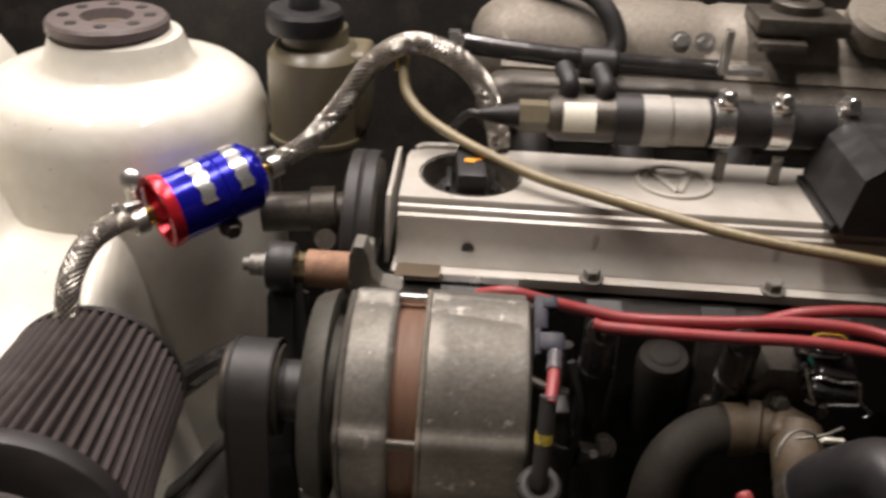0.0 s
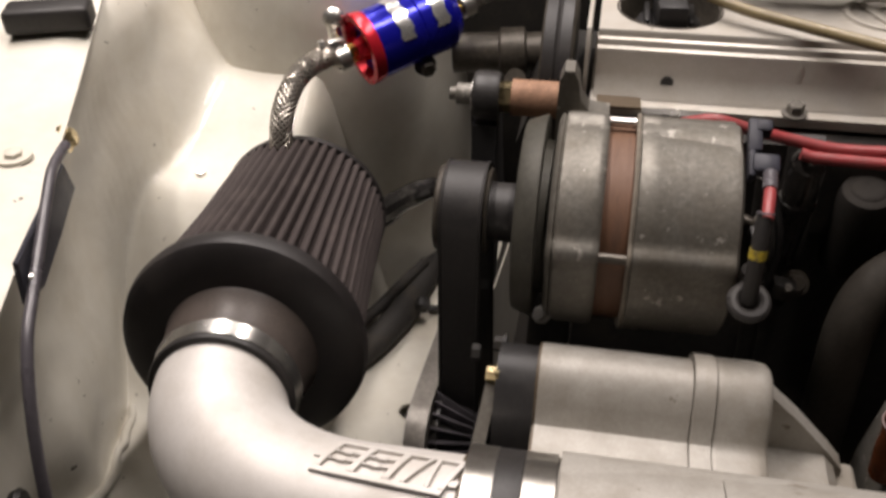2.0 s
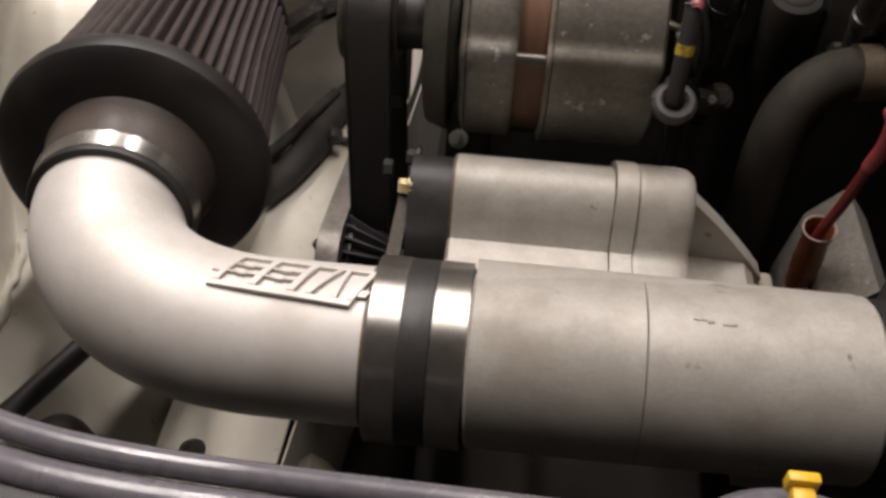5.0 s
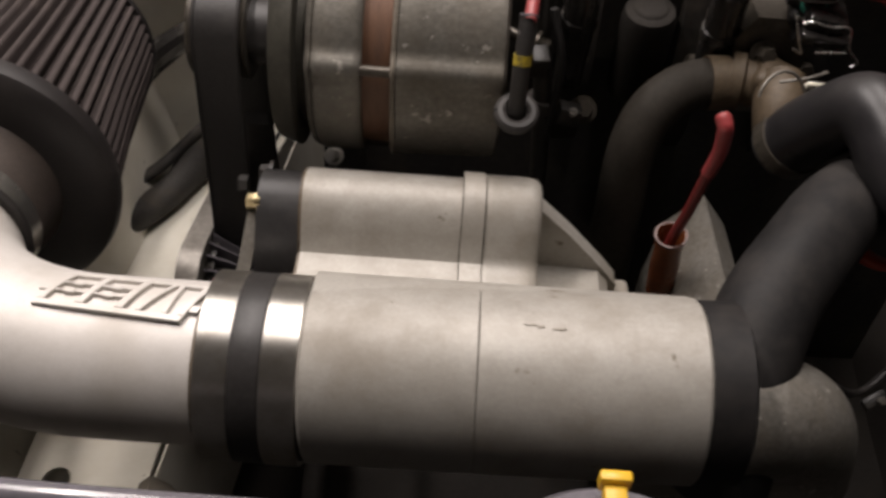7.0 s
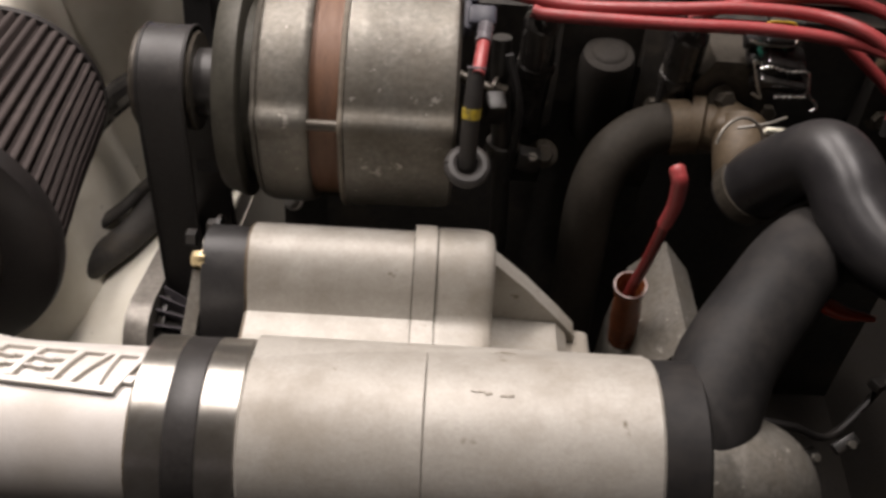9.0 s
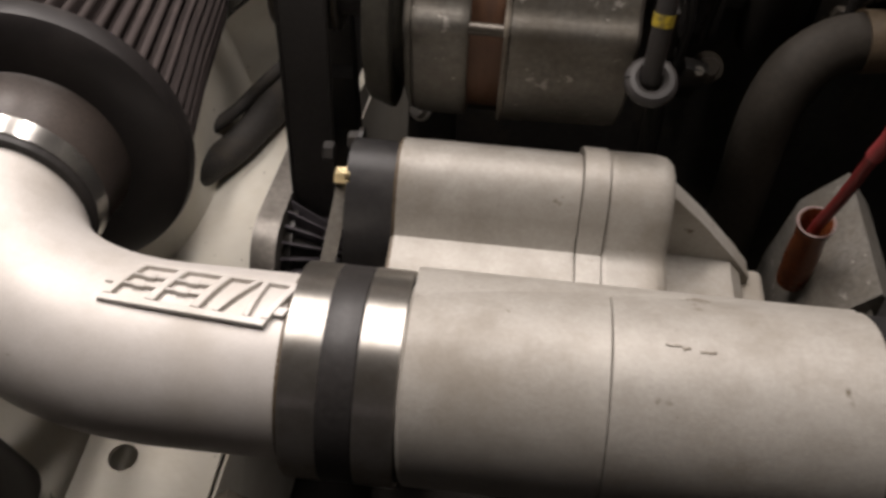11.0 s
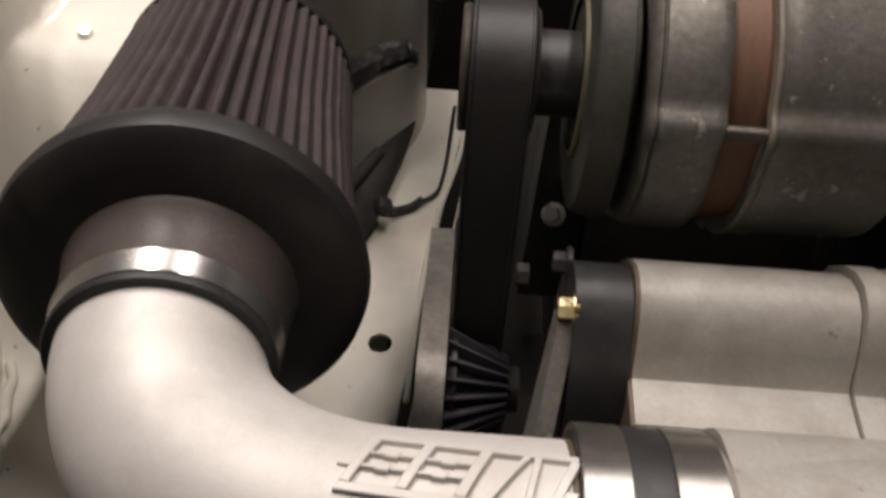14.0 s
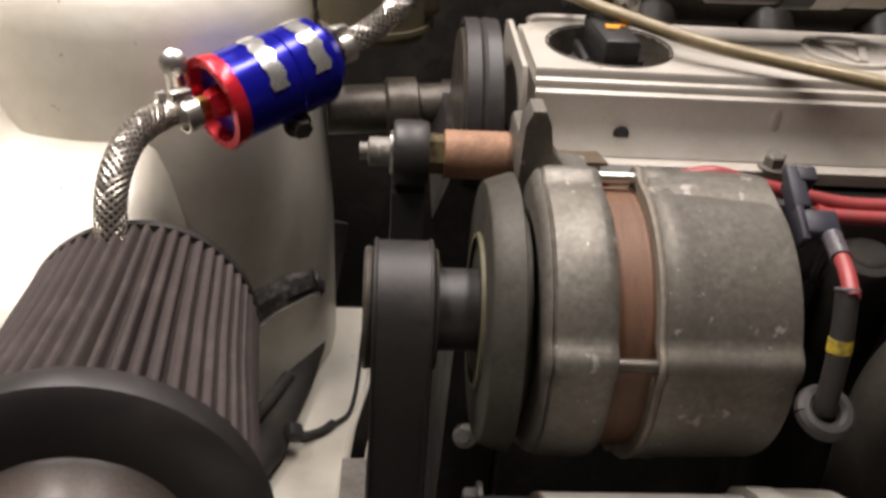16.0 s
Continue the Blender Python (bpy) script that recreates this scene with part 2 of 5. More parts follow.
def basis(axis):
    a = Vector(axis).normalized()
    up = Vector((0, 0, 1)) if abs(a.z) < 0.9 else Vector((0, 1, 0))
    u = a.cross(up).normalized()
    return a, u, u.cross(a).normalized()


def lathe(profile, origin, axis=(1, 0, 0), seg=48, closed=False, wave=None):
    """Turns (distance along the axis, radius) about the axis. closed: the profile is a loop."""
    a, u, v = basis(axis)
    o = Vector(origin)
    bm = bmesh.new()
    rings = []
    for s, r in profile:
        if r < 1e-6:
            rings.append([bm.verts.new(o + a * s)])
            continue
        ring = []
        for k in range(seg):
            w = 2 * math.pi * k / seg
            rr = r * (wave(k, s) if wave else 1)
            ring.append(bm.verts.new(o + a * s + (u * math.cos(w) + v * math.sin(w)) * rr))
        rings.append(ring)
    pairs = list(zip(rings, rings[1:])) + ([(rings[-1], rings[0])] if closed else [])
    for p, q in pairs:
        for k in range(seg):
            j = (k + 1) % seg
            quad = [p[k % len(p)], p[j % len(p)], q[j % len(q)], q[k % len(q)]]
            quad = list(dict.fromkeys(quad))
            if len(quad) > 2:
                bm.faces.new(quad)
    return bm


def spline(points, steps=10):
    """Catmull-Rom through the points."""
    p = [Vector(q) for q in points]
    p = [p[0] * 2 - p[1], *p, p[-1] * 2 - p[-2]]
    out = []
    for i in range(1, len(p) - 2):
        for k in range(steps):
            t = k / steps
            a, b, c, d = p[i - 1], p[i], p[i + 1], p[i + 2]
            out.append(0.5 * (2 * b + (c - a) * t + (2 * a - 5 * b + 4 * c - d) * t * t + (3 * b - a - 3 * c + d) * t ** 3))
    out.append(p[-2])
    return out


def tube(points, r, seg=20, steps=10, smooth_path=True):
    """A round hose along a path. r: a radius, or a function of 0..1 along it."""
    path = spline(points, steps) if smooth_path else [Vector(q) for q in points]
    rad = r if callable(r) else (lambda f: r)
    bm = bmesh.new()
    d = (path[1] - path[0]).normalized()
    _, u, v = basis(d)
    rings = []
    for i, c in enumerate(path):
        d2 = (path[min(i + 1, len(path) - 1)] - path[max(i - 1, 0)]).normalized()
        turn = d.rotation_difference(d2)
        u, v, d = turn @ u, turn @ v, d2
        f = i / (len(path) - 1)
        rings.append([bm.verts.new(c + (u * math.cos(2 * math.pi * k / seg) + v * math.sin(2 * math.pi * k / seg)) * rad(f)) for k in range(seg)])
    for p, q in zip(rings, rings[1:]):
        for k in range(seg):
            bm.faces.new((p[k], p[(k + 1) % seg], q[(k + 1) % seg], q[k]))
    bm.faces.new(rings[0])
    bm.faces.new(rings[-1])
    return bm


def prism(profile, lo, hi, axis="x", bevel=0.0, segments=2):
    """Extrudes a closed outline: (y, z) along x, (x, z) along y or (x, y) along z."""
    put = {"x": lambda a, b, s: (s, a, b), "y": lambda a, b, s: (a, s, b), "z": lambda a, b, s: (a, b, s)}[axis]
    bm = bmesh.new()
    one = [bm.verts.new(put(a, b, lo)) for a, b in profile]
    two = [bm.verts.new(put(a, b, hi)) for a, b in profile]
    n = len(profile)
    for k in range(n):
        bm.faces.new((one[k], one[(k + 1) % n], two[(k + 1) % n], two[k]))
    bm.faces.new(one)
    bm.faces.new(two)
    if bevel:
        sharp = [e for e in bm.edges if len(e.link_faces) == 2 and e.calc_face_angle(0) > 0.5]
        bmesh.ops.bevel(bm, geom=sharp, offset=bevel, segments=segments, affect="EDGES", profile=0.5)
    return bm


def block(centre, size, bevel=0.002, turn=(0, 0, 0), segments=2):
    bm = bmesh.new()
    bmesh.ops.create_cube(bm, size=1.0)
    for v in bm.verts:
        v.co = Vector((v.co.x * size[0], v.co.y * size[1], v.co.z * size[2]))
    if bevel:
        bmesh.ops.bevel(bm, geom=bm.edges[:], offset=bevel, segments=segments, affect="EDGES", profile=0.5)
    bmesh.ops.transform(bm, matrix=pose(*centre, *turn), verts=bm.verts)
    return bm


def hexagon(origin, axis, r, length, washer=0.0):
    """A bolt head, with a round washer below it."""
    bm = lathe([(0, 0), (0, r), (length * 0.85, r), (length, r * 0.86), (length, 0)], origin, axis, 6)
    if washer:
        bm = merged(bm, lathe([(-0.0022, 0), (-0.0022, washer), (0, washer), (0, 0)], origin, axis, 24))
    return bm


def loft(rings):
    """Skins equal rings of points, closed at both ends."""
    bm = bmesh.new()
    vs = [[bm.verts.new(p) for p in ring] for ring in rings]
    n = len(vs[0])
    for p, q in zip(vs, vs[1:]):
        for k in range(n):
            bm.faces.new((p[k], p[(k + 1) % n], q[(k + 1) % n], q[k]))
    bm.faces.new(vs[0])
    bm.faces.new(vs[-1])
    return bm


def sheet(fn, us, vs, thick=0.0015):
    """A pressed panel: a grid of fn(u, v), with thickness."""
    bm = bmesh.new()
    top = [[bm.verts.new(fn(u, v)) for v in vs] for u in us]
    for i in range(len(us) - 1):
        for j in range(len(vs) - 1):
            bm.faces.new((top[i][j], top[i + 1][j], top[i + 1][j + 1], top[i][j + 1]))
    bmesh.ops.recalc_face_normals(bm, faces=bm.faces)
    bmesh.ops.solidify(bm, geom=bm.faces[:], thickness=thick)
    return bm


def ss(x):
    x = max(0.0, min(1.0, x))
    return x * x * (3 - 2 * x)


def ring_path(centre, axis, r, lo=0.0, hi=360.0, n=24):
    a, u, v = basis(axis)
    return [Vector(centre) + (u * math.cos(radians(lo + (hi - lo) * k / n)) + v * math.sin(radians(lo + (hi - lo) * k / n))) * r for k in range(n + 1)]


def plate_with_holes(outline, holes, z, thick):
    """A flat plate, level at z, with round holes (x, y, r) through it."""
    bm = bmesh.new()

    def loop(points):
        vs = [bm.verts.new((*p, z)) for p in points]
        return [bm.edges.new((vs[k], vs[(k + 1) % len(vs)])) for k in range(len(vs))]

    edges = loop(outline)
    for x, y, r in holes:
        edges += loop([(x + r * math.cos(w), y + r * math.sin(w)) for w in (2 * math.pi * k / 24 for k in range(24))])
    bmesh.ops.triangle_fill(bm, use_beauty=True, use_dissolve=False, edges=edges)
    made = bmesh.ops.extrude_face_region(bm, geom=bm.faces[:])
    bmesh.ops.translate(bm, verts=[g for g in made["geom"] if isinstance(g, bmesh.types.BMVert)], vec=(0, 0, -thick))
    return bm




# ---- garage shell ----
structure("floor", block((0, 0, -0.05), (7, 7, 0.1), 0), M_CONCRETE, "plain grey concrete garage floor under the car", "floor")
structure("ceiling", block((0, 0, 2.75), (7, 7, 0.1), 0), M_PLASTER, "plain pale garage ceiling", "ceiling")
for wall_name, c, s in (("wall_north", (0, 3.45, 1.35), (7, 0.1, 2.7)), ("wall_south", (0, -3.45, 1.35), (7, 0.1, 2.7)),
                        ("wall_east", (3.45, 0, 1.35), (0.1, 6.8, 2.7)), ("wall_west", (-3.45, 0, 1.35), (0.1, 6.8, 2.7))):
    structure(wall_name, block(c, s, 0), M_PLASTER, "plain pale plaster garage wall", "wall")

# ---- car body round the engine bay ----
car = thing("car_body", (-0.3, 0.4, 0.0), "white painted engine bay of an older hatchback, glossy and slightly dirty", "car")


def wing_edge(y):
    return -0.342 - 0.335 * (y - 0.212)


def lip_z(y):
    return 0.772 + 0.030 * ss((y - 0.25) / 0.4)


def apron(s_, y):
    """The pressed inner wing: s_ metres inwards from the fender lip."""
    out = min(s_, 0.03) + max(0.0, s_ - 0.03) * (-0.215 - wing_edge(y)) / 0.272
    x = wing_edge(y) + out
    at_wall = 0.575 - 0.45 * (max(0.08, min(0.36, y)) - 0.16)
    low = 0.405 + 0.031 * ss((-0.255 - x) / 0.02) + (at_wall - 0.436) * ss((-0.255 - x) / 0.14)
    high = 0.655 + 0.045 * ss((y - 0.46) / 0.1)
    z = low + (high - low) * ss((y - 0.30) / 0.15) * ss((-0.222 - x) / 0.07)
    k = ss((y - 0.35) / 0.25)
    wide = 0.014 + 0.066 * k
    rise = ss((0.056 * k - 0.032 + wide - s_) / wide)
    fold = 4 * rise * (1 - rise) * (0.0008 * math.sin(y * 47) + 0.0012 * math.sin(y * 21) + 0.007 * math.sin(rise * 9.0) * (1 - 0.5 * k)) * (1 - 0.6 * k) - 0.042 * ss((0.235 - y) / 0.06) * ss((0.05 - s_) / 0.07) * (1 - rise)
    z += 0.004 * ss((y - 0.205) / 0.012) * (1 - k) * ss((-0.27 - x) / 0.02)
    return (x + fold, y, z + (lip_z(y) - 0.002 - z) * rise)


part("inner_wing", sheet(apron, [-0.08, -0.06, -0.045, *(-0.036 + 0.00035 * k for k in range(80)), *(-0.008 + 0.0014 * k for k in range(32)), *(0.038 + 0.008 * k for k in range(34))], [0.06 + 0.0085 * k for k in range(90)]), M_PAINT, car, smooth=60)
seam = [Vector(apron(-0.015, 0.09 + 0.011 * k)) + Vector((0.002 + 0.0012 * math.sin(k * 2.3), 0, 0.002 + 0.0012 * math.sin(k * 1.7))) for k in range(22)]
part("seam_bead", tube(seam, lambda f: 0.0034 + 0.0005 * math.sin(f * 31), 12, 3), M_PAINT, car, "lumpy painted seam sealer")
TOWER = (-0.322, 0.692)
part("strut_tower", lathe([(0.40, 0.150), (0.58, 0.146), (0.66, 0.139), (0.73, 0.133), (0.765, 0.129), (0.785, 0.122), (0.797, 0.108), (0.801, 0.090), (0.803, 0.072), (0.808, 0.066),
                           (0.822, 0.061), (0.832, 0.057), (0.836, 0.05), (0.836, 0.0)], (*TOWER, 0), (0, 0, 1), 96), M_PAINT, car, "white strut tower with a raised turret top")
RAIL_OUT = [(-0.262, 0.10), (-0.178, 0.10), (-0.172, 0.30), (-0.160, 0.46), (-0.140, 0.66), (-0.136, 0.73), (-0.262, 0.73)]
part("frame_rail", plate_with_holes(RAIL_OUT, [(-0.186, 0.411, 0.0085), (-0.236, 0.200, 0.0095)], 0.452, 0.003), M_PAINT, car, "white chassis rail with drain holes")
part("rail_lip", tube([(-0.1635, 0.36, 0.4535), (-0.1618, 0.444, 0.4535), (-0.1553, 0.537, 0.4535), (-0.1392, 0.635, 0.4535), (-0.137, 0.72, 0.4535)], 0.0022, 8), M_PAINT, car, "thin bright edge of the rail")
part("rail_side", sheet(lambda u, v: (-0.177 + 0.05 * ss((u - 0.1) / 0.7) + 0.002, u, v), [0.1 + 0.05 * k for k in range(17)], [0.25, 0.35, 0.451]), M_PAINT, car)
part("fender_flange", sheet(lambda u, v: (wing_edge(u) + 0.004 - v, u, lip_z(u) + 0.003 + 0.004 * ss(v / 0.02)), [0.06 + 0.02 * k for k in range(42)], [0, 0.004, 0.01, 0.02, 0.06, 0.12, 0.2], 0.002), M_PAINT, car, "white painted fender lip", smooth=60)
part("drain_hole_edge", lathe([(0, 0.0), (0.0, 0.0085), (0.0012, 0.0085), (0.0012, 0.0)], (-0.4216, 0.5532, 0.7845), (0.80, 0.03, 0.60), 24), M_BLOCK, car, "dark drain hole")
part("wing_stud", merged(lathe([(0, 0), (0, 0.0045), (0.018, 0.0045), (0.02, 0.0035), (0.02, 0)], (-0.363, 0.457, 0.642), (0.1, -0.2, 1), 16), hexagon((-0.3625, 0.456, 0.647), (0.1, -0.2, 1), 0.0075, 0.006)), M_STEEL, car, "small steel stud with a nut")
part("fender_bolt", hexagon((-0.474, 0.603, 0.8065), (0, 0, 1), 0.0065, 0.007, 0.0155), M_PAINT, car, "painted bolt and washer")
part("fender_bolt", hexagon((-0.3825, 0.2745, 0.7815), (0, 0, 1), 0.0055, 0.003, 0.0105), M_PAINT, car, "painted bolt and washer")
part("fender_bolt", hexagon((-0.374, 0.315, 0.770), (0.9, 0.3, 0.2), 0.006, 0.006, 0.009), M_ZINC, car, "small yellowed bolt")

# turret mount
mount = thing("strut_mount", (-0.326, 0.687, 0.836), "round dark strut top mount with bolt holes on a white turret", "strut mount")
part("mount_plate", lathe([(0, 0.0), (0, 0.050), (0.002, 0.0525), (0.009, 0.0525), (0.012, 0.050), (0.0125, 0.047), (0.0125, 0.023), (0.004, 0.020), (0.003, 0.0)], (-0.326, 0.687, 0.836), (0, 0, 1), 64), M_MOUNT, mount)
for k in range(8):
    w = math.pi * 2 * k / 8 + 0.2
    part("bolt_hole", lathe([(0, 0), (0, 0.0052), (0.0008, 0.0052), (0.0008, 0.0048), (0.0002, 0.0)], (-0.326 + 0.0365 * math.cos(w), 0.687 + 0.0365 * math.sin(w), 0.8484), (0, 0, 1), 16), M_BLOCK, mount, "dark bolt hole")
part("rod_end", lathe([(0, 0), (0, 0.017), (0.004, 0.016), (0.006, 0.009), (0.006, 0)], (-0.324, 0.680, 0.839), (0, 0, 1), 32), M_TANCAST, mount, "pale greasy strut rod end")

# front panel
slam = thing("front_panel", (0.0, 0.03, 0.6), "black painted front panel with a rolled edge across the bay", "front panel")
part("panel", prism([(-0.12, 0.55), (-0.12, 0.70), (0.01, 0.701), (0.034, 0.699), (0.040, 0.692), (0.040, 0.55)], -0.75, 0.75, "x", 0.003), M_PLASTIC, slam)
part("rolled_edge", tube([(-0.75, 0.20, 0.70), (-0.40, 0.125, 0.702), (-0.30, 0.085, 0.704), (-0.2, 0.050, 0.703), (0.0, 0.043, 0.703), (0.3, 0.041, 0.703), (0.75, 0.041, 0.703)], 0.0055, 12), M_PANEL, slam, "glossy black rolled edge")
part("lower_bead", tube([(-0.75, 0.187, 0.696), (-0.406, 0.1125, 0.698), (-0.305, 0.0715, 0.699), (-0.204, 0.0375, 0.698), (0.0, 0.0310, 0.698), (0.3, 0.029, 0.698), (0.75, 0.029, 0.698)], 0.0075, 12), M_PANEL, slam, "scuffed black folded lip")
part("panel_hump", lathe([(-0.02, 0), (-0.02, 0.05), (0.0, 0.05), (0.004, 0.046), (0.004, 0.0)], (0.084, 0.02, 0.702), (0, 0.15, 1), 48), M_PANEL, slam)
part("latch_shelf", prism([(0.205, 0.045), (0.205, 0.080), (0.244, 0.088), (0.295, 0.102), (0.75, 0.22), (0.75, 0.045)], 0.682, 0.690, "z", 0.003), M_PLASTIC, slam, "scuffed black latch shelf")
clip = thing("latch_clip", (0.084, 0.066, 0.705), "small yellow plastic clip on the black front panel", "clip")
part("clip_head", block((0.084, 0.063, 0.7105), (0.0125, 0.005, 0.009), 0.0015), M_YELLOW, clip)
part("clip_neck", block((0.084, 0.058, 0.708), (0.009, 0.010, 0.007), 0.0015), M_YELLOW, clip)
part("clip_foot", block((0.084, 0.052, 0.7065), (0.0145, 0.006, 0.010), 0.002), M_YELLOW, clip)

# ---- engine ----
engine = thing("engine_block", (0.15, 0.5, 0.4), "oily black inline engine block with ribs and bolts", "engine")
part("cylinder_block", prism([(0.455, 0.30), (0.452, 0.55), (0.462, 0.60), (0.466, 0.725), (0.60, 0.727), (0.66, 0.30)], -0.05, 0.42, "x", 0.006), M_BLOCK, engine)
part("cylinder_head", prism([(0.452, 0.655), (0.450, 0.728), (0.600, 0.7305), (0.605, 0.655)], -0.052, 0.40, "x", 0.004), M_BLOCK, engine)
for k, x in enumerate((0.10, 0.18, 0.26, 0.34)):
    part("head_rib", prism([(0.452, 0.58), (0.440, 0.60), (0.434, 0.65), (0.436, 0.70), (0.446, 0.730), (0.455, 0.735)], x - 0.012, x + 0.012, "x", 0.005, 3), M_BLOCK, engine)
    part("head_bolt", hexagon((x, 0.435, 0.668), (0, -1, 0.15), 0.006, 0.007, 0.010), M_OILY, engine)
part("timing_cover", prism([(-0.09, 0.45), (-0.085, 0.62), (-0.105, 0.70), (-0.095, 0.73), (-0.052, 0.73), (-0.052, 0.45)], 0.47, 0.62, "y", 0.004), M_BLOCK, engine)
part("oil_pan", prism([(0.20, 0.20), (0.20, 0.30), (0.46, 0.34), (0.66, 0.20)], -0.09, 0.42, "x", 0.01), M_DULL, engine)

# valve cover
cover = thing("valve_cover", (0.14, 0.53, 0.745), "silver painted valve cover with a recessed oil filler and round emblem", "valve cover")
CX0, CX1, CY0, CY1, CZ = -0.050, 0.43, 0.486, 0.588, 0.787
FRONT = [(-0.010, -0.045), (-0.0035, -0.036), (-0.0008, -0.028), (0, -0.0135), (0.0005, -0.0115), (0.0026, -0.0100), (0.0035, -0.0112), (0.0037, -0.0075), (0.0046, -0.0058), (0.0068, -0.0048), (0.0078, -0.0060), (0.0080, -0.0020), (0.0090, -0.0002), (0.0128, 0), (0.0128, -0.045)]
part("front_wall", prism([(CY0 + a, CZ + b) for a, b in FRONT], CX0, CX1, "x"), M_COVER, cover, "cover front with two grooves along its edge")
part("back_wall", block(((CX0 + CX1) / 2, CY1 - 0.003, CZ - 0.025), (CX1 - CX0, 0.006, 0.042), 0.002), M_COVER, cover)
for x in (CX0 + 0.003, CX1 - 0.003):
    part("side_wall", block((x, (CY0 + CY1) / 2 + 0.004, CZ - 0.025), (0.006, CY1 - CY0 - 0.018, 0.042), 0.002), M_COVER, cover)
FILLER = (0.0005, 0.5385)
part("top_plate", plate_with_holes([(CX0, CY0 + 0.0128), (CX1, CY0 + 0.0128), (CX1, CY1), (CX0 + 0.02, CY1), (CX0 + 0.008, CY1 - 0.006), (CX0, CY1 - 0.02)], [(*FILLER, 0.0375)], CZ, 0.004), M_COVER, cover)
part("filler_recess", lathe([(CZ + 0.0003, 0.0392), (CZ + 0.0012, 0.0384), (CZ - 0.0008, 0.0372), (CZ - 0.012, 0.035), (CZ - 0.018, 0.031), (CZ - 0.019, 0.0)], (*FILLER, 0), (0, 0, 1), 48), M_OILY, cover, "grimy oil filler recess")
part("raised_edge", tube([(CX0 + 0.006, CY1 - 0.008, CZ), (CX0 + 0.016, CY1 - 0.003, CZ + 0.001), (CX0 + 0.045, CY1 - 0.002, CZ + 0.001)], 0.003, 10), M_COVER, cover)
part("flange", prism([(CY0 - 0.017, CZ - 0.055), (CY0 - 0.018, CZ - 0.047), (CY0 + 0.002, CZ - 0.0435), (CY1, CZ - 0.0435), (CY1 + 0.01, CZ - 0.055)], CX0 - 0.002, CX1 + 0.004, "x", 0.0015), M_COVER, cover)
part("end_lip", prism([(CY0 - 0.002, CZ - 0.050), (CY0 - 0.004, CZ - 0.012), (CY0 + 0.004, CZ + 0.002), (CY0 + 0.020, CZ + 0.002), (CY1 - 0.016, CZ + 0.003), (CY1 - 0.006, CZ), (CY1, CZ - 0.050)], CX0 - 0.0085, CX0 - 0.0055, "x", 0.0008), M_COVER, cover, "thin bright edge of the timing cover plate")
for x in (0.0917, 0.2215, 0.335):
    part("cover_bolt", hexagon((x, CY0 - 0.0130, CZ - 0.0445), (0, -0.12, 1), 0.0062, 0.007, 0.009), M_DIRTYCAST, cover, "dull bolt")
    part("bolt_boss", lathe([(CZ - 0.044, 0), (CZ - 0.044, 0.0085), (CZ - 0.020, 0.0085), (CZ - 0.015, 0.0075), (CZ - 0.015, 0.0)], (x, CY0 + 0.0072, 0), (0, 0, 1), 24), M_COVER, cover)
part("vent_hole", lathe([(0, 0), (0, 0.0047), (0.001, 0.0047), (0.001, 0)], (0.0018, CY0 - 0.0036, 0.7535), (0, 1, 0.1), 20), M_PLASTIC, cover, "small dark hole")
part("wire_guard", prism([(0.4565, 0.7330), (0.4515, 0.7440), (0.4545, 0.7470), (0.4585, 0.7455), (0.463, 0.733)], -0.0145, 0.0385, "x", 0.0012), M_CLAMP, cover, "bright folded strip in front of the flange")
# The guard's shadow, built as a thin black strip along its underside.
part("guard_shade_strip", prism([(0.448, 0.728), (0.446, 0.7395), (0.4505, 0.7415), (0.456, 0.731)], -0.0150, 0.0375, "x", 0.001), M_PLASTIC, cover, "black strip standing for the shade below the bright one")
part("brown_plate", prism([(0.432, 0.7565), (0.432, 0.7585), (0.458, 0.7530), (0.466, 0.745), (0.463, 0.744), (0.4565, 0.7515)], -0.0470, -0.0165, "x", 0.0004), M_TANCAST, cover, "rusty brown tab")
EMBLEM = (0.155, 0.546)
emblem = part("emblem", lathe([(0, 0.0), (0.0, 0.030), (0.0025, 0.0295), (0.003, 0.028), (0.0025, 0.0255), (0.0006, 0.0245), (0.0006, 0.0)], (*EMBLEM, CZ), (0, 0, 1), 64), M_COVER, cover, "raised round silver emblem")
for dx, rot in ((-0.0085, 22), (0.0085, -22)):
    part("emblem_bar", block((EMBLEM[0] + dx, EMBLEM[1], CZ + 0.0018), (0.0055, 0.042, 0.0022), 0.0006, (0, 0, rot)), M_COVER, emblem)

oil_cap = thing("oil_filler_cap", (*FILLER, CZ - 0.018), "black plastic oil filler cap with a raised grip", "oil cap")
part("disc", lathe([(0, 0), (0, 0.024), (0.008, 0.024), (0.010, 0.022), (0.010, 0)], (*FILLER, CZ - 0.0185), (0, 0, 1), 40), M_PLASTIC, oil_cap)
part("grip", block((FILLER[0], FILLER[1] - 0.002, CZ + 0.0005), (0.022, 0.056, 0.025), 0.003, (0, 0, 3)), M_PLASTIC, oil_cap)
for side in (-1, 1):
    part("grip_rib", block((FILLER[0] + side * 0.0165, FILLER[1], CZ - 0.0065), (0.004, 0.036, 0.008), 0.001), M_PLASTIC, oil_cap)
mark = part("oil_can_mark", block((FILLER[0] - 0.001, FILLER[1] - 0.005, CZ + 0.0134), (0.008, 0.007, 0.001), 0.0003), M_ORANGE, oil_cap, "small orange symbol")
part("mark_spout", block((FILLER[0] + 0.006, FILLER[1] - 0.002, CZ + 0.0134), (0.007, 0.002, 0.001), 0.0003, (0, 0, 25)), M_ORANGE, mark)

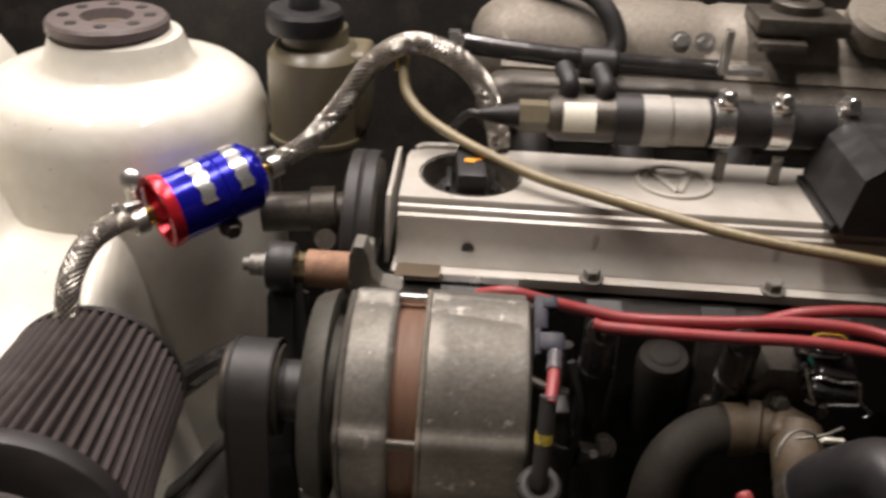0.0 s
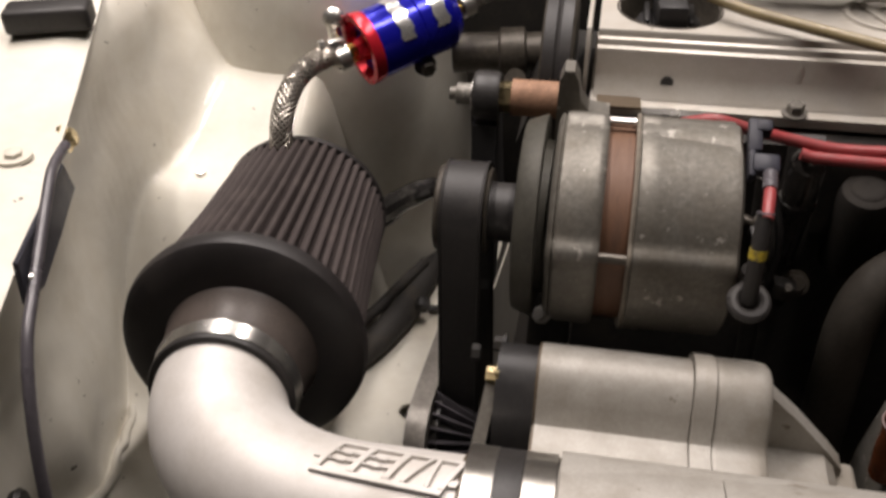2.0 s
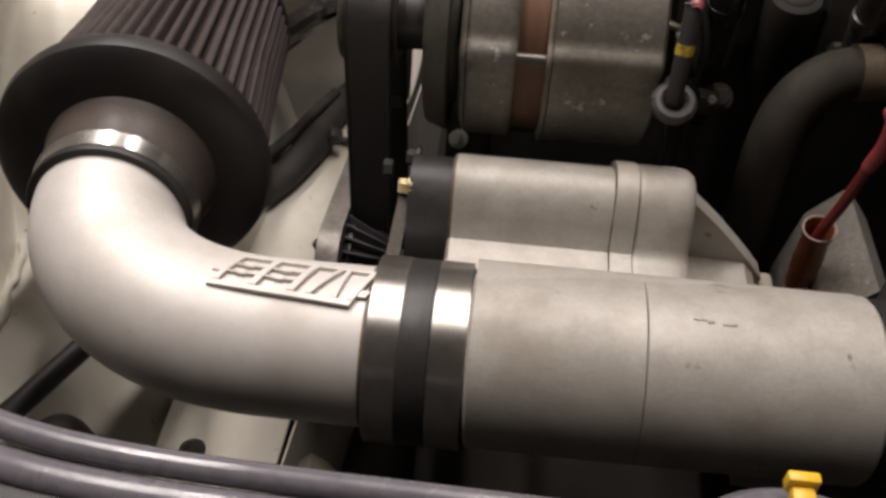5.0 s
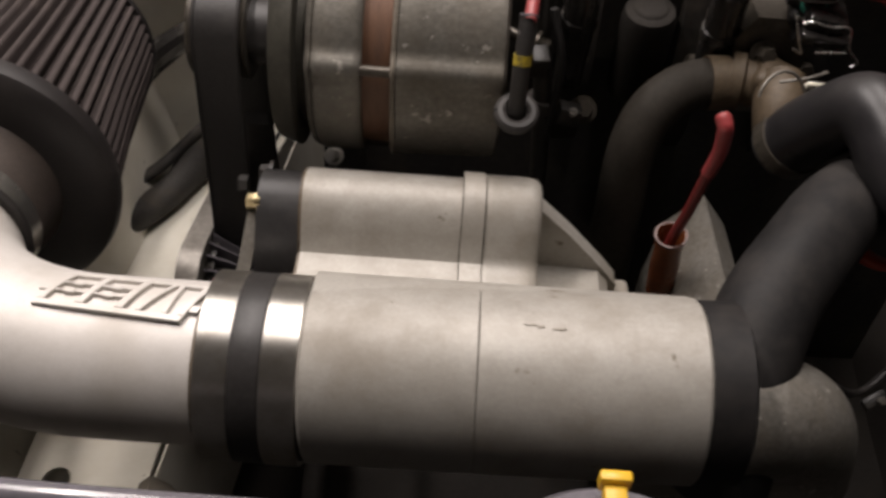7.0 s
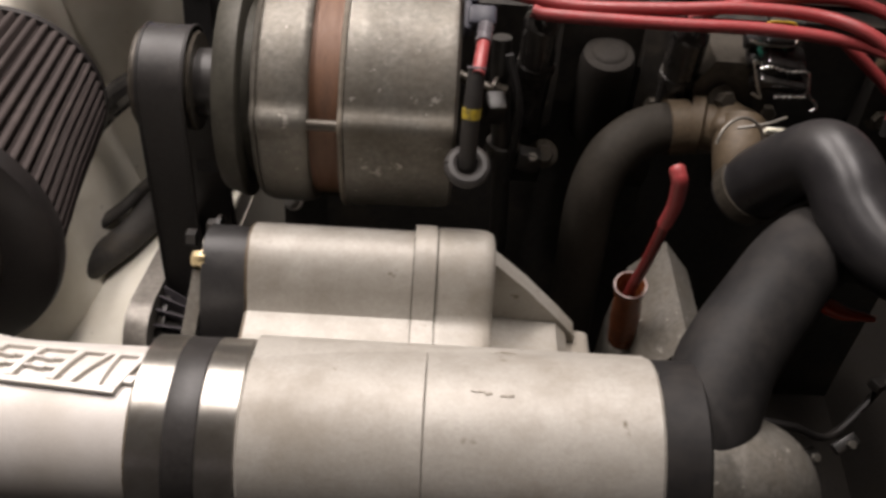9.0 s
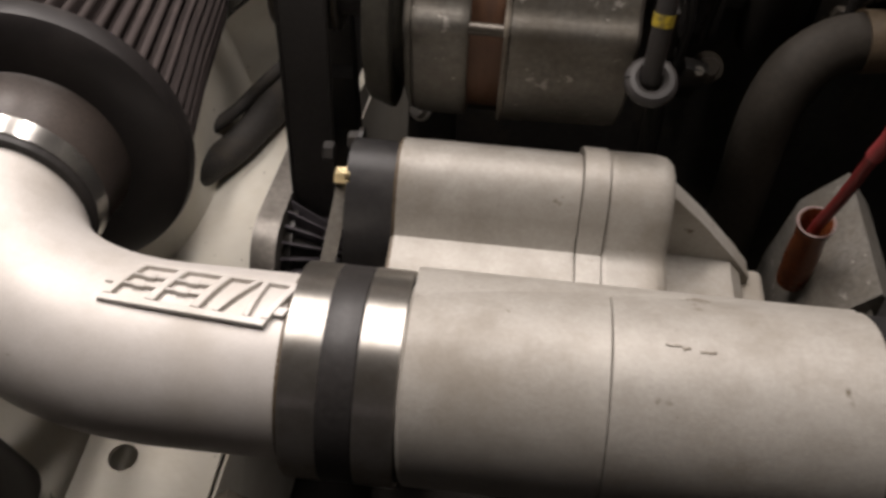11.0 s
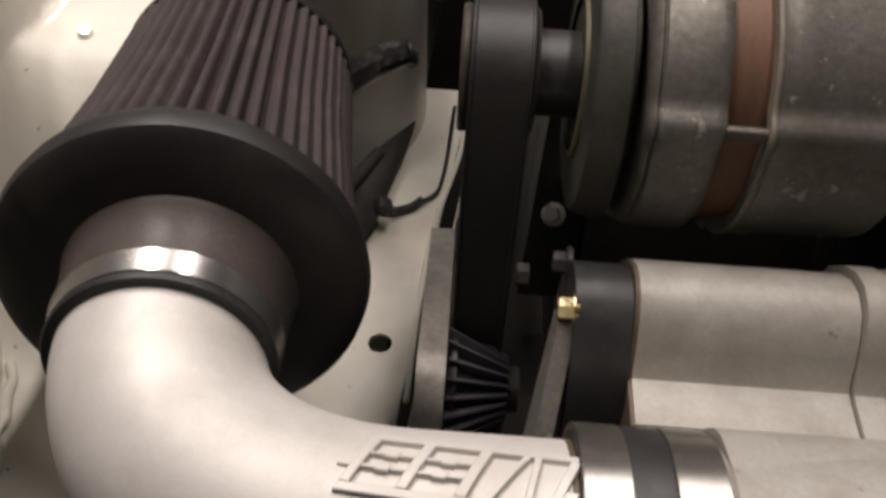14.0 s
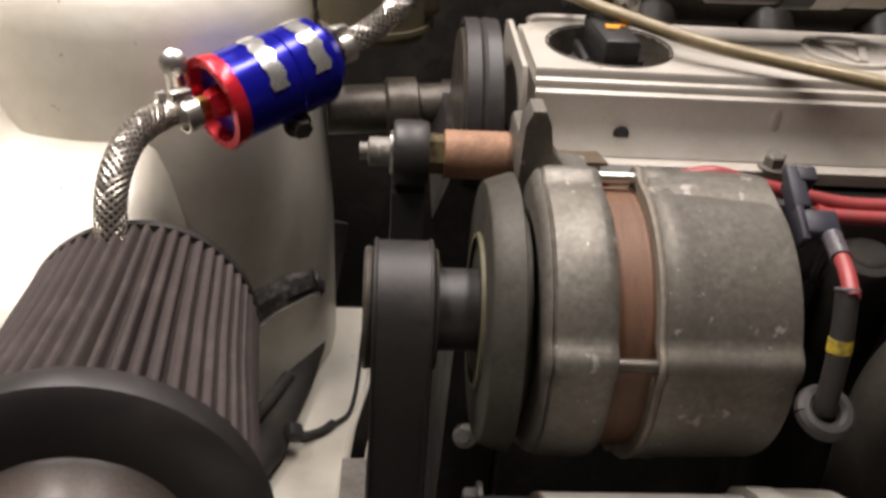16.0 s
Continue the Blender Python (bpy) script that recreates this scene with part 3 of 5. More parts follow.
# cam pulley with belt
cam_pulley = thing("cam_pulley", (-0.078, 0.53, 0.735), "dark cam drive pulley with a toothed belt beside the valve cover", "pulley")
part("wheel", lathe([(-0.012, 0), (-0.012, 0.055), (-0.008, 0.058), (0.008, 0.058), (0.012, 0.055), (0.012, 0)], (-0.079, 0.530, 0.738), (1, 0, 0), 64), M_OILY, cam_pulley)
part("belt", lathe([(-0.010, 0.0585), (-0.010, 0.062), (-0.002, 0.0625), (0, 0.0612), (0.002, 0.0625), (0.010, 0.062), (0.010, 0.0585)], (-0.079, 0.530, 0.738), (1, 0, 0), 64, True), M_RUBBER, cam_pulley)

# ---- alternator, with its fan and pulley on one shaft ----
AY, AZ = 0.354, 0.7165
alt = thing("alternator", (-0.02, AY, AZ), "dull oxidised aluminium alternator with a brown stator band", "alternator")


def shaft(profile, seg=64):
    return lathe(profile, (0, AY, AZ), (1, 0, 0), seg)


def lugged(profile, seg=160):
    """The alternator shells, with three rounded bolt ridges along them."""
    def swell(k, s):
        out = 1.0
        for deg in (16.5, 104, 196, 284):
            d = (360.0 * k / seg - deg + 180) % 360 - 180
            out += 0.068 * math.exp(-(abs(d) / 6.0) ** 3)
        return out
    return lathe(profile, (0, AY, AZ), (1, 0, 0), seg, False, swell)


part("front_housing", lugged([(-0.068, 0.02), (-0.068, 0.0595), (-0.0665, 0.0635), (-0.0645, 0.0650), (-0.0638, 0.0638), (-0.0625, 0.0655), (-0.060, 0.0662), (-0.042, 0.0665), (-0.0385, 0.0658), (-0.037, 0.0645), (-0.0365, 0.058), (-0.0365, 0.02)]), M_ALT, alt)
part("stator_band", shaft([(-0.040, 0.02), (-0.040, 0.0605), (-0.016, 0.0605), (-0.016, 0.02)], 96), M_COPPER, alt, "rusty brown stator band")
part("rear_housing", lugged([(-0.0195, 0.02), (-0.0195, 0.059), (-0.019, 0.0655), (-0.0172, 0.0672), (-0.0135, 0.0668), (-0.0085, 0.0672), (-0.0065, 0.0664), (0.036, 0.0655), (0.0400, 0.0645), (0.0420, 0.0610), (0.0425, 0.050), (0.0425, 0.01)]), M_ALT, alt)
for a_deg in (163.5, 76, 256):
    w = radians(a_deg)
    part("through_bolt", lathe([(-0.039, 0), (-0.039, 0.0030), (-0.015, 0.0030), (-0.015, 0)], (0, AY + 0.0662 * math.cos(w), AZ + 0.0662 * math.sin(w)), (1, 0, 0), 12), M_STEEL if a_deg == 76 else M_OILY, alt)
part("rear_lip", prism([(AY - 0.012, AZ + 0.0635), (AY + 0.000, AZ + 0.0668), (AY + 0.012, AZ + 0.0685), (AY + 0.032, AZ + 0.0615), (AY + 0.048, AZ + 0.046), (AY + 0.04, AZ + 0.04)], -0.0165, 0.0390, "x", 0.002), M_ALT, alt)
part("mounting_ear", merged(prism([(-0.0715, 0.755), (-0.0705, 0.798), (-0.0675, 0.8055), (-0.0615, 0.8055), (-0.0585, 0.799), (-0.0565, 0.786), (-0.051, 0.779), (-0.038, 0.777), (-0.038, 0.755)], 0.384, 0.400, "y", 0.003), block((-0.065, 0.410, 0.775), (0.011, 0.05, 0.022), 0.003)), M_ALT, alt, "cast mounting ear")
part("fan", shaft([(-0.0885, 0.016), (-0.0885, 0.0590), (-0.0880, 0.0608), (-0.0865, 0.0620), (-0.0765, 0.0655), (-0.0750, 0.0655), (-0.0745, 0.0645), (-0.0745, 0.050), (-0.0690, 0.049), (-0.0690, 0.016)], 96), M_DUSTY, alt, "dusty dark cooling fan")
part("fan_ring", shaft([(-0.0903, 0.0345), (-0.0903, 0.0368), (-0.0884, 0.0370), (-0.0884, 0.0345)]), M_RING, alt, "thin dull yellowish ring")
part("worn_edge", lugged([(-0.0205, 0.060), (-0.0207, 0.0668), (-0.0195, 0.0678), (-0.0182, 0.0672), (-0.0182, 0.060)]), M_MANIFOLD, alt, "pale chipped edge of the rear housing")
part("spacer", shaft([(-0.108, 0.01), (-0.108, 0.0195), (-0.089, 0.0195), (-0.089, 0.01)], 48), M_RUBBER, alt)
groove = [(-0.142, 0.012), (-0.142, 0.028), (-0.1405, 0.029)]
for k in range(6):
    groove += [(-0.138 + 0.005 * k, 0.0285), (-0.1355 + 0.005 * k, 0.026)]
groove += [(-0.1095, 0.029), (-0.108, 0.028), (-0.108, 0.012)]
part("pulley", shaft(groove), M_OILY, alt, "dark grooved pulley")
part("plug", merged(block((0.046, 0.350, 0.789), (0.008, 0.022, 0.006), 0.0015, (28, 0, 0)), block((0.051, 0.356, 0.791), (0.009, 0.008, 0.010), 0.0015, (28, 0, 0)), block((0.052, 0.333, 0.780), (0.015, 0.012, 0.009), 0.002, (28, 0, 0)), block((0.0445, 0.342, 0.782), (0.004, 0.034, 0.010), 0.0012, (28, 0, 0))), M_GREY, alt, "grey-blue plastic plug")
cable = part("output_lead", tube([(0.0560, 0.322, 0.7755), (0.0545, 0.308, 0.7735), (0.0530, 0.296, 0.769)], 0.0034, 14), M_REDWIRE, alt, "short red lead")
part("crimp", tube([(0.0565, 0.330, 0.777), (0.0552, 0.316, 0.7748)], 0.0042, 16, 2), M_CABLE, cable, "grey crimp sleeve")
part("sleeve", tube([(0.0525, 0.300, 0.770), (0.0517, 0.293, 0.757), (0.0511, 0.288, 0.742), (0.0510, 0.285, 0.720)], 0.0046, 16), M_RUBBER, cable, "black cable sleeve")
part("sleeve_end", tube(ring_path((0.0525, 0.300, 0.770), (-0.05, -0.6, -1.0), 0.0043), 0.0009, 8, 1, False), M_CABLE, cable)
part("tape_band", tube([(0.0513, 0.2912, 0.7525), (0.0512, 0.2896, 0.7472)], 0.0049, 20, 2), M_YELLOWTAPE, cable, "worn yellow tape")
cable.location = (-0.0027, -0.0060, 0.0032)
part("terminal_boot", tube(ring_path((0.0512, 0.2845, 0.720), (0, -0.5, 1), 0.0088), 0.0038, 10, 1, False), M_RUBBER, cable, "dusty rubber boot")

# tension bolt above the alternator
tens = thing("tensioner_bolt", (-0.10, 0.427, 0.764), "long tensioner bolt with a rusty sleeve and black bush", "bolt")
for name_, prof, mat_ in (("sleeve", [(-0.104, 0), (-0.104, 0.0125), (-0.068, 0.0125), (-0.068, 0)], M_RUST), ("nut", [(-0.112, 0), (-0.112, 0.0105), (-0.104, 0.0105), (-0.104, 0)], M_ZINC),
                          ("bush", [(-0.130, 0), (-0.130, 0.0155), (-0.128, 0.0168), (-0.115, 0.0168), (-0.112, 0.0155), (-0.112, 0)], M_RUBBER), ("washer", [(-0.1315, 0), (-0.1315, 0.011), (-0.130, 0.011), (-0.130, 0)], M_STEEL),
                          ("thread", [(-0.147, 0), (-0.147, 0.0045), (-0.143, 0.0045), (-0.142, 0.0075), (-0.1315, 0.0075), (-0.1315, 0)], M_DIRTYCAST)):
    part(name_, lathe(prof, (0, 0.4255, 0.7632), (1, 0, 0), 6 if name_ == "nut" else 32), mat_, tens)
part("tensioner_arm", prism([(0.415, 0.745), (0.445, 0.745), (0.47, 0.66), (0.43, 0.60), (0.39, 0.62)], -0.130, -0.113, "x", 0.003), M_PLASTIC, tens, "black tensioner arm")

# belt from the alternator pulley down to the drive
belt = thing("drive_belt", (-0.125, AY, 0.6), "wide black ribbed drive belt over the alternator pulley", "belt")
arc = [(AY + 0.032 * math.cos(radians(a)), AZ + 0.032 * math.sin(radians(a))) for a in range(0, 181, 10)]
inner = [(AY + 0.0295 * math.cos(radians(a)), AZ + 0.0295 * math.sin(radians(a))) for a in range(180, -1, -10)]
part("belt_loop", prism([(AY + 0.06, 0.42), *arc, (AY - 0.048, 0.48), (AY - 0.0455, 0.48), *inner, (AY + 0.0575, 0.42)], -0.1362, -0.1118, "x", 0.0005), M_RUBBER, belt)
out_path = [Vector((0, y, z)) for y, z in ((AY + 0.0605, 0.42), *((AY + 0.0318 * math.cos(radians(a)), AZ + 0.0318 * math.sin(radians(a))) for a in range(0, 181, 10)), (AY - 0.0485, 0.48))]
for x in (-0.1366, -0.1112):
    part("belt_edge", tube([p + Vector((x, 0, 0)) for p in out_path], 0.0011, 8, 1, False), M_RUBBER, belt, "frayed belt edge cord")


# ---- supercharger ----
blower = thing("supercharger", (0.0, 0.26, 0.6), "cast aluminium belt driven supercharger with a black end plate", "supercharger")
PROFILE = [(0.300, 0.58), (0.296, 0.640), (0.286, 0.668), (0.275, 0.679), (0.265, 0.685), (0.256, 0.6865), (0.2475, 0.6838), (0.241, 0.6775), (0.2355, 0.668), (0.2320, 0.6590), (0.2295, 0.6558), (0.2250, 0.6546), (0.2095, 0.6530), (0.2065, 0.648), (0.205, 0.58), (0.300, 0.56)]


def scaled(k, dy=0.0, dz=0.0):
    return [(0.270 + (y - 0.270) * k + dy, 0.630 + (z - 0.630) * k + dz) for y, z in PROFILE]


part("joint_core", prism(scaled(0.97), 0.0215, 0.0372, "x"), M_OILY, blower, "dark joint between the castings")
part("rotor_case", prism(PROFILE, -0.064, 0.0231, "x", 0.0014), M_CAST, blower)
part("end_plate", prism([(0.300, 0.56), (0.297, 0.636), (0.287, 0.664), (0.275, 0.6755), (0.265, 0.6810), (0.256, 0.6825), (0.2475, 0.6795), (0.2390, 0.6710), (0.2300, 0.6580), (0.2240, 0.6440), (0.2215, 0.620), (0.221, 0.56)], -0.089, -0.0655, "x", 0.003), M_PLASTIC, blower, "black end plate")
part("gasket", prism(scaled(1.004, 0, -0.0008), -0.0656, -0.0639, "x"), M_TANCAST, blower, "thin brown gasket edge")
part("joint_rib", prism(scaled(1.07, 0, 0.001), 0.0236, 0.0354, "x", 0.0018, 3), M_CAST, blower)
part("outlet_end", loft([[(x, y, z) for y, z in scaled(k, 0, 0.001)] for x, k in ((0.0359, 1.035), (0.0364, 1.046), (0.039, 1.05), (0.056, 1.05), (0.061, 1.042), (0.0645, 1.022), (0.0665, 0.99), (0.067, 0.95))]), M_CAST, blower, smooth=50)
part("gusset", prism([(0.055, 0.58), (0.056, 0.6842), (0.0600, 0.6820), (0.0866, 0.6569), (0.1096, 0.6318), (0.1190, 0.6200), (0.120, 0.58)], 0.256, 0.268, "y", 0.0012, 2), M_CAST, blower, "sloping cast web")
part("web_ledge", prism([(0.058, 0.58), (0.058, 0.6335), (0.1060, 0.6315), (0.1130, 0.6240), (0.117, 0.58)], 0.207, 0.264, "y", 0.002), M_CAST, blower)
part("foot", block((0.118, 0.243, 0.604), (0.022, 0.050, 0.022), 0.004, (0, 0, 0), 3), M_CAST, blower)
part("plate_bolt", hexagon((-0.0895, 0.250, 0.672), (-1, 0, 0), 0.0048, 0.006, 0.0075), M_ZINC, blower, "yellow zinc bolt")
part("plate_bolt", hexagon((-0.0895, 0.285, 0.664), (-1, 0, 0), 0.005, 0.006, 0.0075), M_BLOCK, blower)
arm = prism([(0.246, 0.668), (0.256, 0.664), (0.228, 0.620), (0.222, 0.606), (0.208, 0.606), (0.207, 0.620), (0.216, 0.634)], -0.1025, -0.0950, "x", 0.0015)
for v in arm.verts:
    v.co.x += 0.18 * (v.co.z - 0.625)
part("bracket", arm, M_DIRTYCAST, blower, "pale alloy bracket")
part("bracket_bend", block((-0.084, 0.209, 0.611), (0.042, 0.010, 0.007), 0.002), M_DIRTYCAST, blower)
part("bracket_nut", hexagon((-0.1045, 0.290, 0.650), (-1, 0, 0), 0.0055, 0.006), M_BLOCK, blower, "dark nut")
DRIVE = (0.300, 0.553)
drive = part("drive_pulley", lathe([(-0.1385, 0), (-0.1385, 0.029), (-0.1365, 0.030), (-0.1335, 0.030), (-0.1330, 0.025), (-0.112, 0.013), (-0.100, 0.012), (-0.100, 0)], (0, *DRIVE), (1, 0, 0), 48), M_BLOCK, blower, "dark drive pulley with thin ribs")
for k in range(22):
    w = 2 * math.pi * k / 22
    part("pulley_fin", prism([(-0.1380, 0.020), (-0.1380, 0.0362), (-0.106, 0.0175), (-0.106, 0.011)], -0.0007, 0.0007, "y"), M_CABLE, drive).matrix_basis = Matrix.Translation((0, DRIVE[0] - 0.26, DRIVE[1] - 0.6)) @ Matrix.Rotation(w, 4, "X") @ Matrix.Translation((0, 0.26, 0.6))
part("pulley_shield", prism([(0.410, 0.545), (0.408, 0.5675), (0.404, 0.5700), (0.330, 0.5850), (0.292, 0.5925), (0.280, 0.5920), (0.270, 0.5865), (0.263, 0.577), (0.259, 0.562), (0.259, 0.53), (0.275, 0.53), (0.30, 0.55), (0.40, 0.54)], -0.1535, -0.1390, "x", 0.0025, 3), M_SHIELD, blower, "dull alloy pulley guard", smooth=50)

# ---- intake: filter, elbow, coupler, housing ----
FC, FA = Vector((-0.2524, 0.2631, 0.661)), Vector((-0.099, 0.988, -0.12)).normalized()
FR, FL, FT = 0.0788, 0.178, 0.0640
filt = thing("air_filter", FC, "conical open air filter with dark pleats and black rubber ends", "air filter")
PLEATS = 54
rnd = random.Random(4)
UNEVEN = [(rnd.uniform(0.85, 1.1), rnd.uniform(-0.35, 0.35)) for _ in range(PLEATS)]


def fold_in(k, s_):
    """Broad rounded pleats with narrow dark folds between them."""
    deep, lean = UNEVEN[(k // 8) % PLEATS]
    deep *= 1.0 - 0.8 * ss((s_ - FL + 0.008) / 0.012)
    return 1.0 - 0.088 * deep * (0.5 + 0.5 * math.cos(2 * math.pi * (k % 8) / 8 + (lean if k % 8 else 0))) ** 1.8


part("pleats", lathe([(0.004, FR - 0.005), (FL * 0.5, (FR + FT) / 2 - 0.0035), (FL - 0.006, FT + 0.0015), (FL + 0.001, FT + 0.0005), (FL + 0.006, FT - 0.004), (FL + 0.008, FT - 0.014)], FC, FA, PLEATS * 8, False, fold_in), M_PLEAT, filt, "dark grey-brown pleated element", smooth=80)
part("base_ring", lathe([(0.004, 0.03), (0.0085, FR - 0.006), (0.007, FR - 0.001), (0.0, FR), (-0.006, FR - 0.0015), (-0.009, FR - 0.006), (-0.0105, 0.060), (-0.011, 0.040)], FC, FA, 96), M_FRUBBER, filt, "black rubber base disc")
part("neck", lathe([(-0.0095, 0.0495), (-0.0115, 0.0485), (-0.0140, 0.0478), (-0.022, 0.0466), (-0.040, 0.0442), (-0.0530, 0.0425), (-0.0540, 0.0415), (-0.0540, 0.035)], FC, FA, 96), M_NECK, filt, "dusty brown-black rubber neck")
part("neck_lip", lathe([(-0.0548, 0.0400), (-0.0548, 0.0434), (-0.0538, 0.0440), (-0.0512, 0.0440), (-0.0505, 0.0434), (-0.0505, 0.0415)], FC, FA, 80), M_RUBBER, filt, "black rubber lip")
part("end_cap", lathe([(FL - 0.003, FT - 0.006), (FL - 0.003, FT + 0.0012), (FL + 0.002, FT + 0.0018), (FL + 0.007, FT - 0.0010), (FL + 0.0095, FT - 0.007), (FL + 0.0098, FT - 0.014), (FL + 0.0095, 0)], FC, FA, 72), M_FRUBBER, filt)
band = part("hose_clamp", lathe([(-0.0500, 0.0420), (-0.0500, 0.0438), (-0.0400, 0.0456), (-0.0400, 0.0438)], FC, FA, 96, True), M_CLAMP, filt, "polished steel clamp band")
part("clamp_screw", block(tuple(FC + FA * -0.046 + Vector((-0.01, 0.0, -0.049))), (0.018, 0.011, 0.009), 0.002), M_STEEL, band)

elbow = thing("intake_elbow", (-0.2, 0.17, 0.61), "silver painted intake elbow pipe with a raised emblem plate", "intake pipe")
PY, PZ, PR = 0.152, 0.6515, 0.0400
p3 = FC + FA * -0.044
p0 = Vector((-0.150, PY, PZ))
corner = Vector((-0.243, 0.151, 0.669))
bend = []
for k in range(33):
    t = k / 32
    a_, b_ = p0 + Vector((-0.064, 0.0, 0.0015)), p3 + (corner - p3) * 0.62
    bend.append(p0 * (1 - t) ** 3 + a_ * 3 * t * (1 - t) ** 2 + b_ * 3 * t * t * (1 - t) + p3 * t ** 3)
part("pipe", tube([*(Vector((-0.090 - 0.006 * k, PY, PZ)) for k in range(10)), *bend, p3 + FA * 0.01], PR, 72, 1, False), M_PIPE, elbow)


EX0, EX1, ED0, ED1 = -0.1660, -0.0975, -23, 11


def on_pipe(x, deg, lift):
    """A place on the straight pipe: deg from the top towards the front; the badge leans and sits a little askew."""
    x += 0.0115 * (0.5 * (ED0 + ED1) - deg) / (ED1 - ED0)
    deg += 95 * (x + 0.135)
    return Vector((x, PY - (PR + lift) * math.sin(radians(deg)), PZ + (PR + lift) * math.cos(radians(deg))))


def pipe_strip(x0, x1, d0, d1, lift, low=-0.001, skew=0.0, n=6):
    """A raised patch that follows the pipe's curve, with a small chamfer."""
    bm = bmesh.new()
    rows = []
    for h, cut in ((low, 0.0), (lift - 0.0004, 0.0), (lift, 0.0004)):
        ring = []
        for x, ds in ((x0 + cut, range(n + 1)), (x1 - cut, range(n, -1, -1))):
            for k in ds:
                f = k / n
                dc = cut / PR * 57.3 * (1 if k == 0 else -1 if k == n else 0)
                ring.append(bm.verts.new(on_pipe(x + skew * (0.5 - f), d0 + (d1 - d0) * f + dc, h)))
        rows.append(ring)
    m_ = len(rows[0])
    for p, q in zip(rows, rows[1:]):
        for k in range(m_):
            bm.faces.new((p[k], p[(k + 1) % m_], q[(k + 1) % m_], q[k]))
    for ring in (rows[0], rows[2]):
        for k in range(n):
            bm.faces.new((ring[k], ring[k + 1], ring[m_ - 2 - k], ring[m_ - 1 - k]))
    return bm


plate = part("emblem_plate", pipe_strip(EX0, EX1, ED0, ED1, 0.0007), M_PIPE, elbow, "raised badge plate with plain recessed bars")
UP = 0.0029
XA, XB, XC, XD = EX0 + 0.0035, EX0 + 0.0215, EX0 + 0.0400, EX1 - 0.0035
for args in ((EX0, EX1, ED0, ED0 + 3.6, UP), (EX0, EX1, ED1 - 4.6, ED1, UP), (EX0, XA, ED0 + 3.4, ED1 - 4.4, UP), (XD, EX1, ED0 + 3.4, ED1 - 4.4, UP), (XB - 0.004, XB, ED0 + 3.4, ED1 - 4.4, UP),
             (XC - 0.004, XC, ED0 + 3.4, ED1 - 4.4, UP), (EX0 - 0.0042, EX0 + 0.001, -8, -2, UP * 0.8), (EX1 - 0.001, EX1 + 0.0042, -3, 3, UP * 0.8)):
    part("plate_border", pipe_strip(*args), M_PIPE, plate)
for lo, hi in ((XA, XB - 0.004), (XB, XC - 0.004)):
    for d in (-11.2, -3.4):
        part("plate_bar", pipe_strip(lo - 0.0002, hi + 0.0002, d, d + 1.7, UP * 0.95), M_PIPE, plate)
        part("bar_swell", pipe_strip((lo + hi) / 2 - 0.0022, (lo + hi) / 2 + 0.0022, d - 0.9, d + 2.6, UP * 0.97), M_PIPE, plate)
for f, lean in ((0.30, 0.0045), (0.62, -0.0045)):
    x = XC + (XD - XC) * f
    part("plate_bar", pipe_strip(x, x + 0.0026, ED0 + 3.4, ED1 - 4.4, UP * 0.95, skew=lean), M_PIPE, plate)
part("grime_line", lathe([(-0.0962, 0.0399), (-0.0962, 0.0403), (-0.0936, 0.0404), (-0.0936, 0.0399)], (0, PY, PZ), (1, 0, 0), 72, True), M_TANCAST, elbow, "brown grime line at the coupler")

coupler = thing("hose_coupler", (-0.075, PY, 0.61), "black rubber coupler held by two steel clamp bands", "hose coupler")
part("sleeve", lathe([(-0.0940, 0.0405), (-0.0940, 0.0440), (-0.0815, 0.0446), (-0.0785, 0.0462), (-0.0648, 0.0462), (-0.0630, 0.0446), (-0.0470, 0.0440), (-0.0470, 0.0405)], (0, PY, PZ), (1, 0, 0), 80), M_RUBBER, coupler)
for x0, x1 in ((-0.0935, -0.0782), (-0.0640, -0.0476)):
    c_ = part("clamp_band", lathe([(x0, 0.0442), (x0, 0.0461), (x0 + 0.0004, 0.0464), (x1 - 0.0004, 0.0464), (x1, 0.0461), (x1, 0.0442)], (0, PY, PZ), (1, 0, 0), 96, True), M_BAND, coupler, "wide polished clamp band")
    part("clamp_screw", block(((x0 + x1) / 2, PY + 0.012, PZ - 0.049), (0.012, 0.022, 0.009), 0.002), M_STEEL, c_)

housing = thing("intake_housing", (0.045, 0.15, 0.60), "large bare cast aluminium cylindrical intake housing with a seam", "intake housing")
HAX = Vector((0.185, -0.003, 0.008))
HO = Vector((-0.048, 0.1495, 0.6545))
part("left_half", lathe([(0.0025, 0.03), (0.0025, 0.0425), (0.004, 0.0442), (0.0818, 0.0446), (0.0822, 0.0441), (0.0822, 0.02)], HO, HAX, 96), M_CAST, housing)
part("right_half", lathe([(0.0825, 0.02), (0.0825, 0.0441), (0.0829, 0.0446), (0.184, 0.0446), (0.1855, 0.0435), (0.1855, 0.03)], HO, HAX, 96), M_CAST, housing)
part("flat_back", prism([(0.154, 0.690), (0.1615, 0.6973), (0.169, 0.6956), (0.177, 0.6932), (0.184, 0.6885), (0.190, 0.68), (0.196, 0.66), (0.196, 0.60), (0.16, 0.60)], -0.046, 0.135, "x"), M_CAST, housing)

for k in (0, 1, 2, 4, 5):
    part("scuff_mark", block((0.0535 + 0.0032 * k, 0.1449 - 0.0005 * k + 0.0005 * (k % 2), 0.7037 + 0.00008 * k), (0.0030, 0.0005 + 0.0003 * ((k * 7) % 3), 0.0003), 0.0001, (5, -2, -14 + 11 * (k % 3))), M_MANIFOLD, housing, "thin dark scuff")

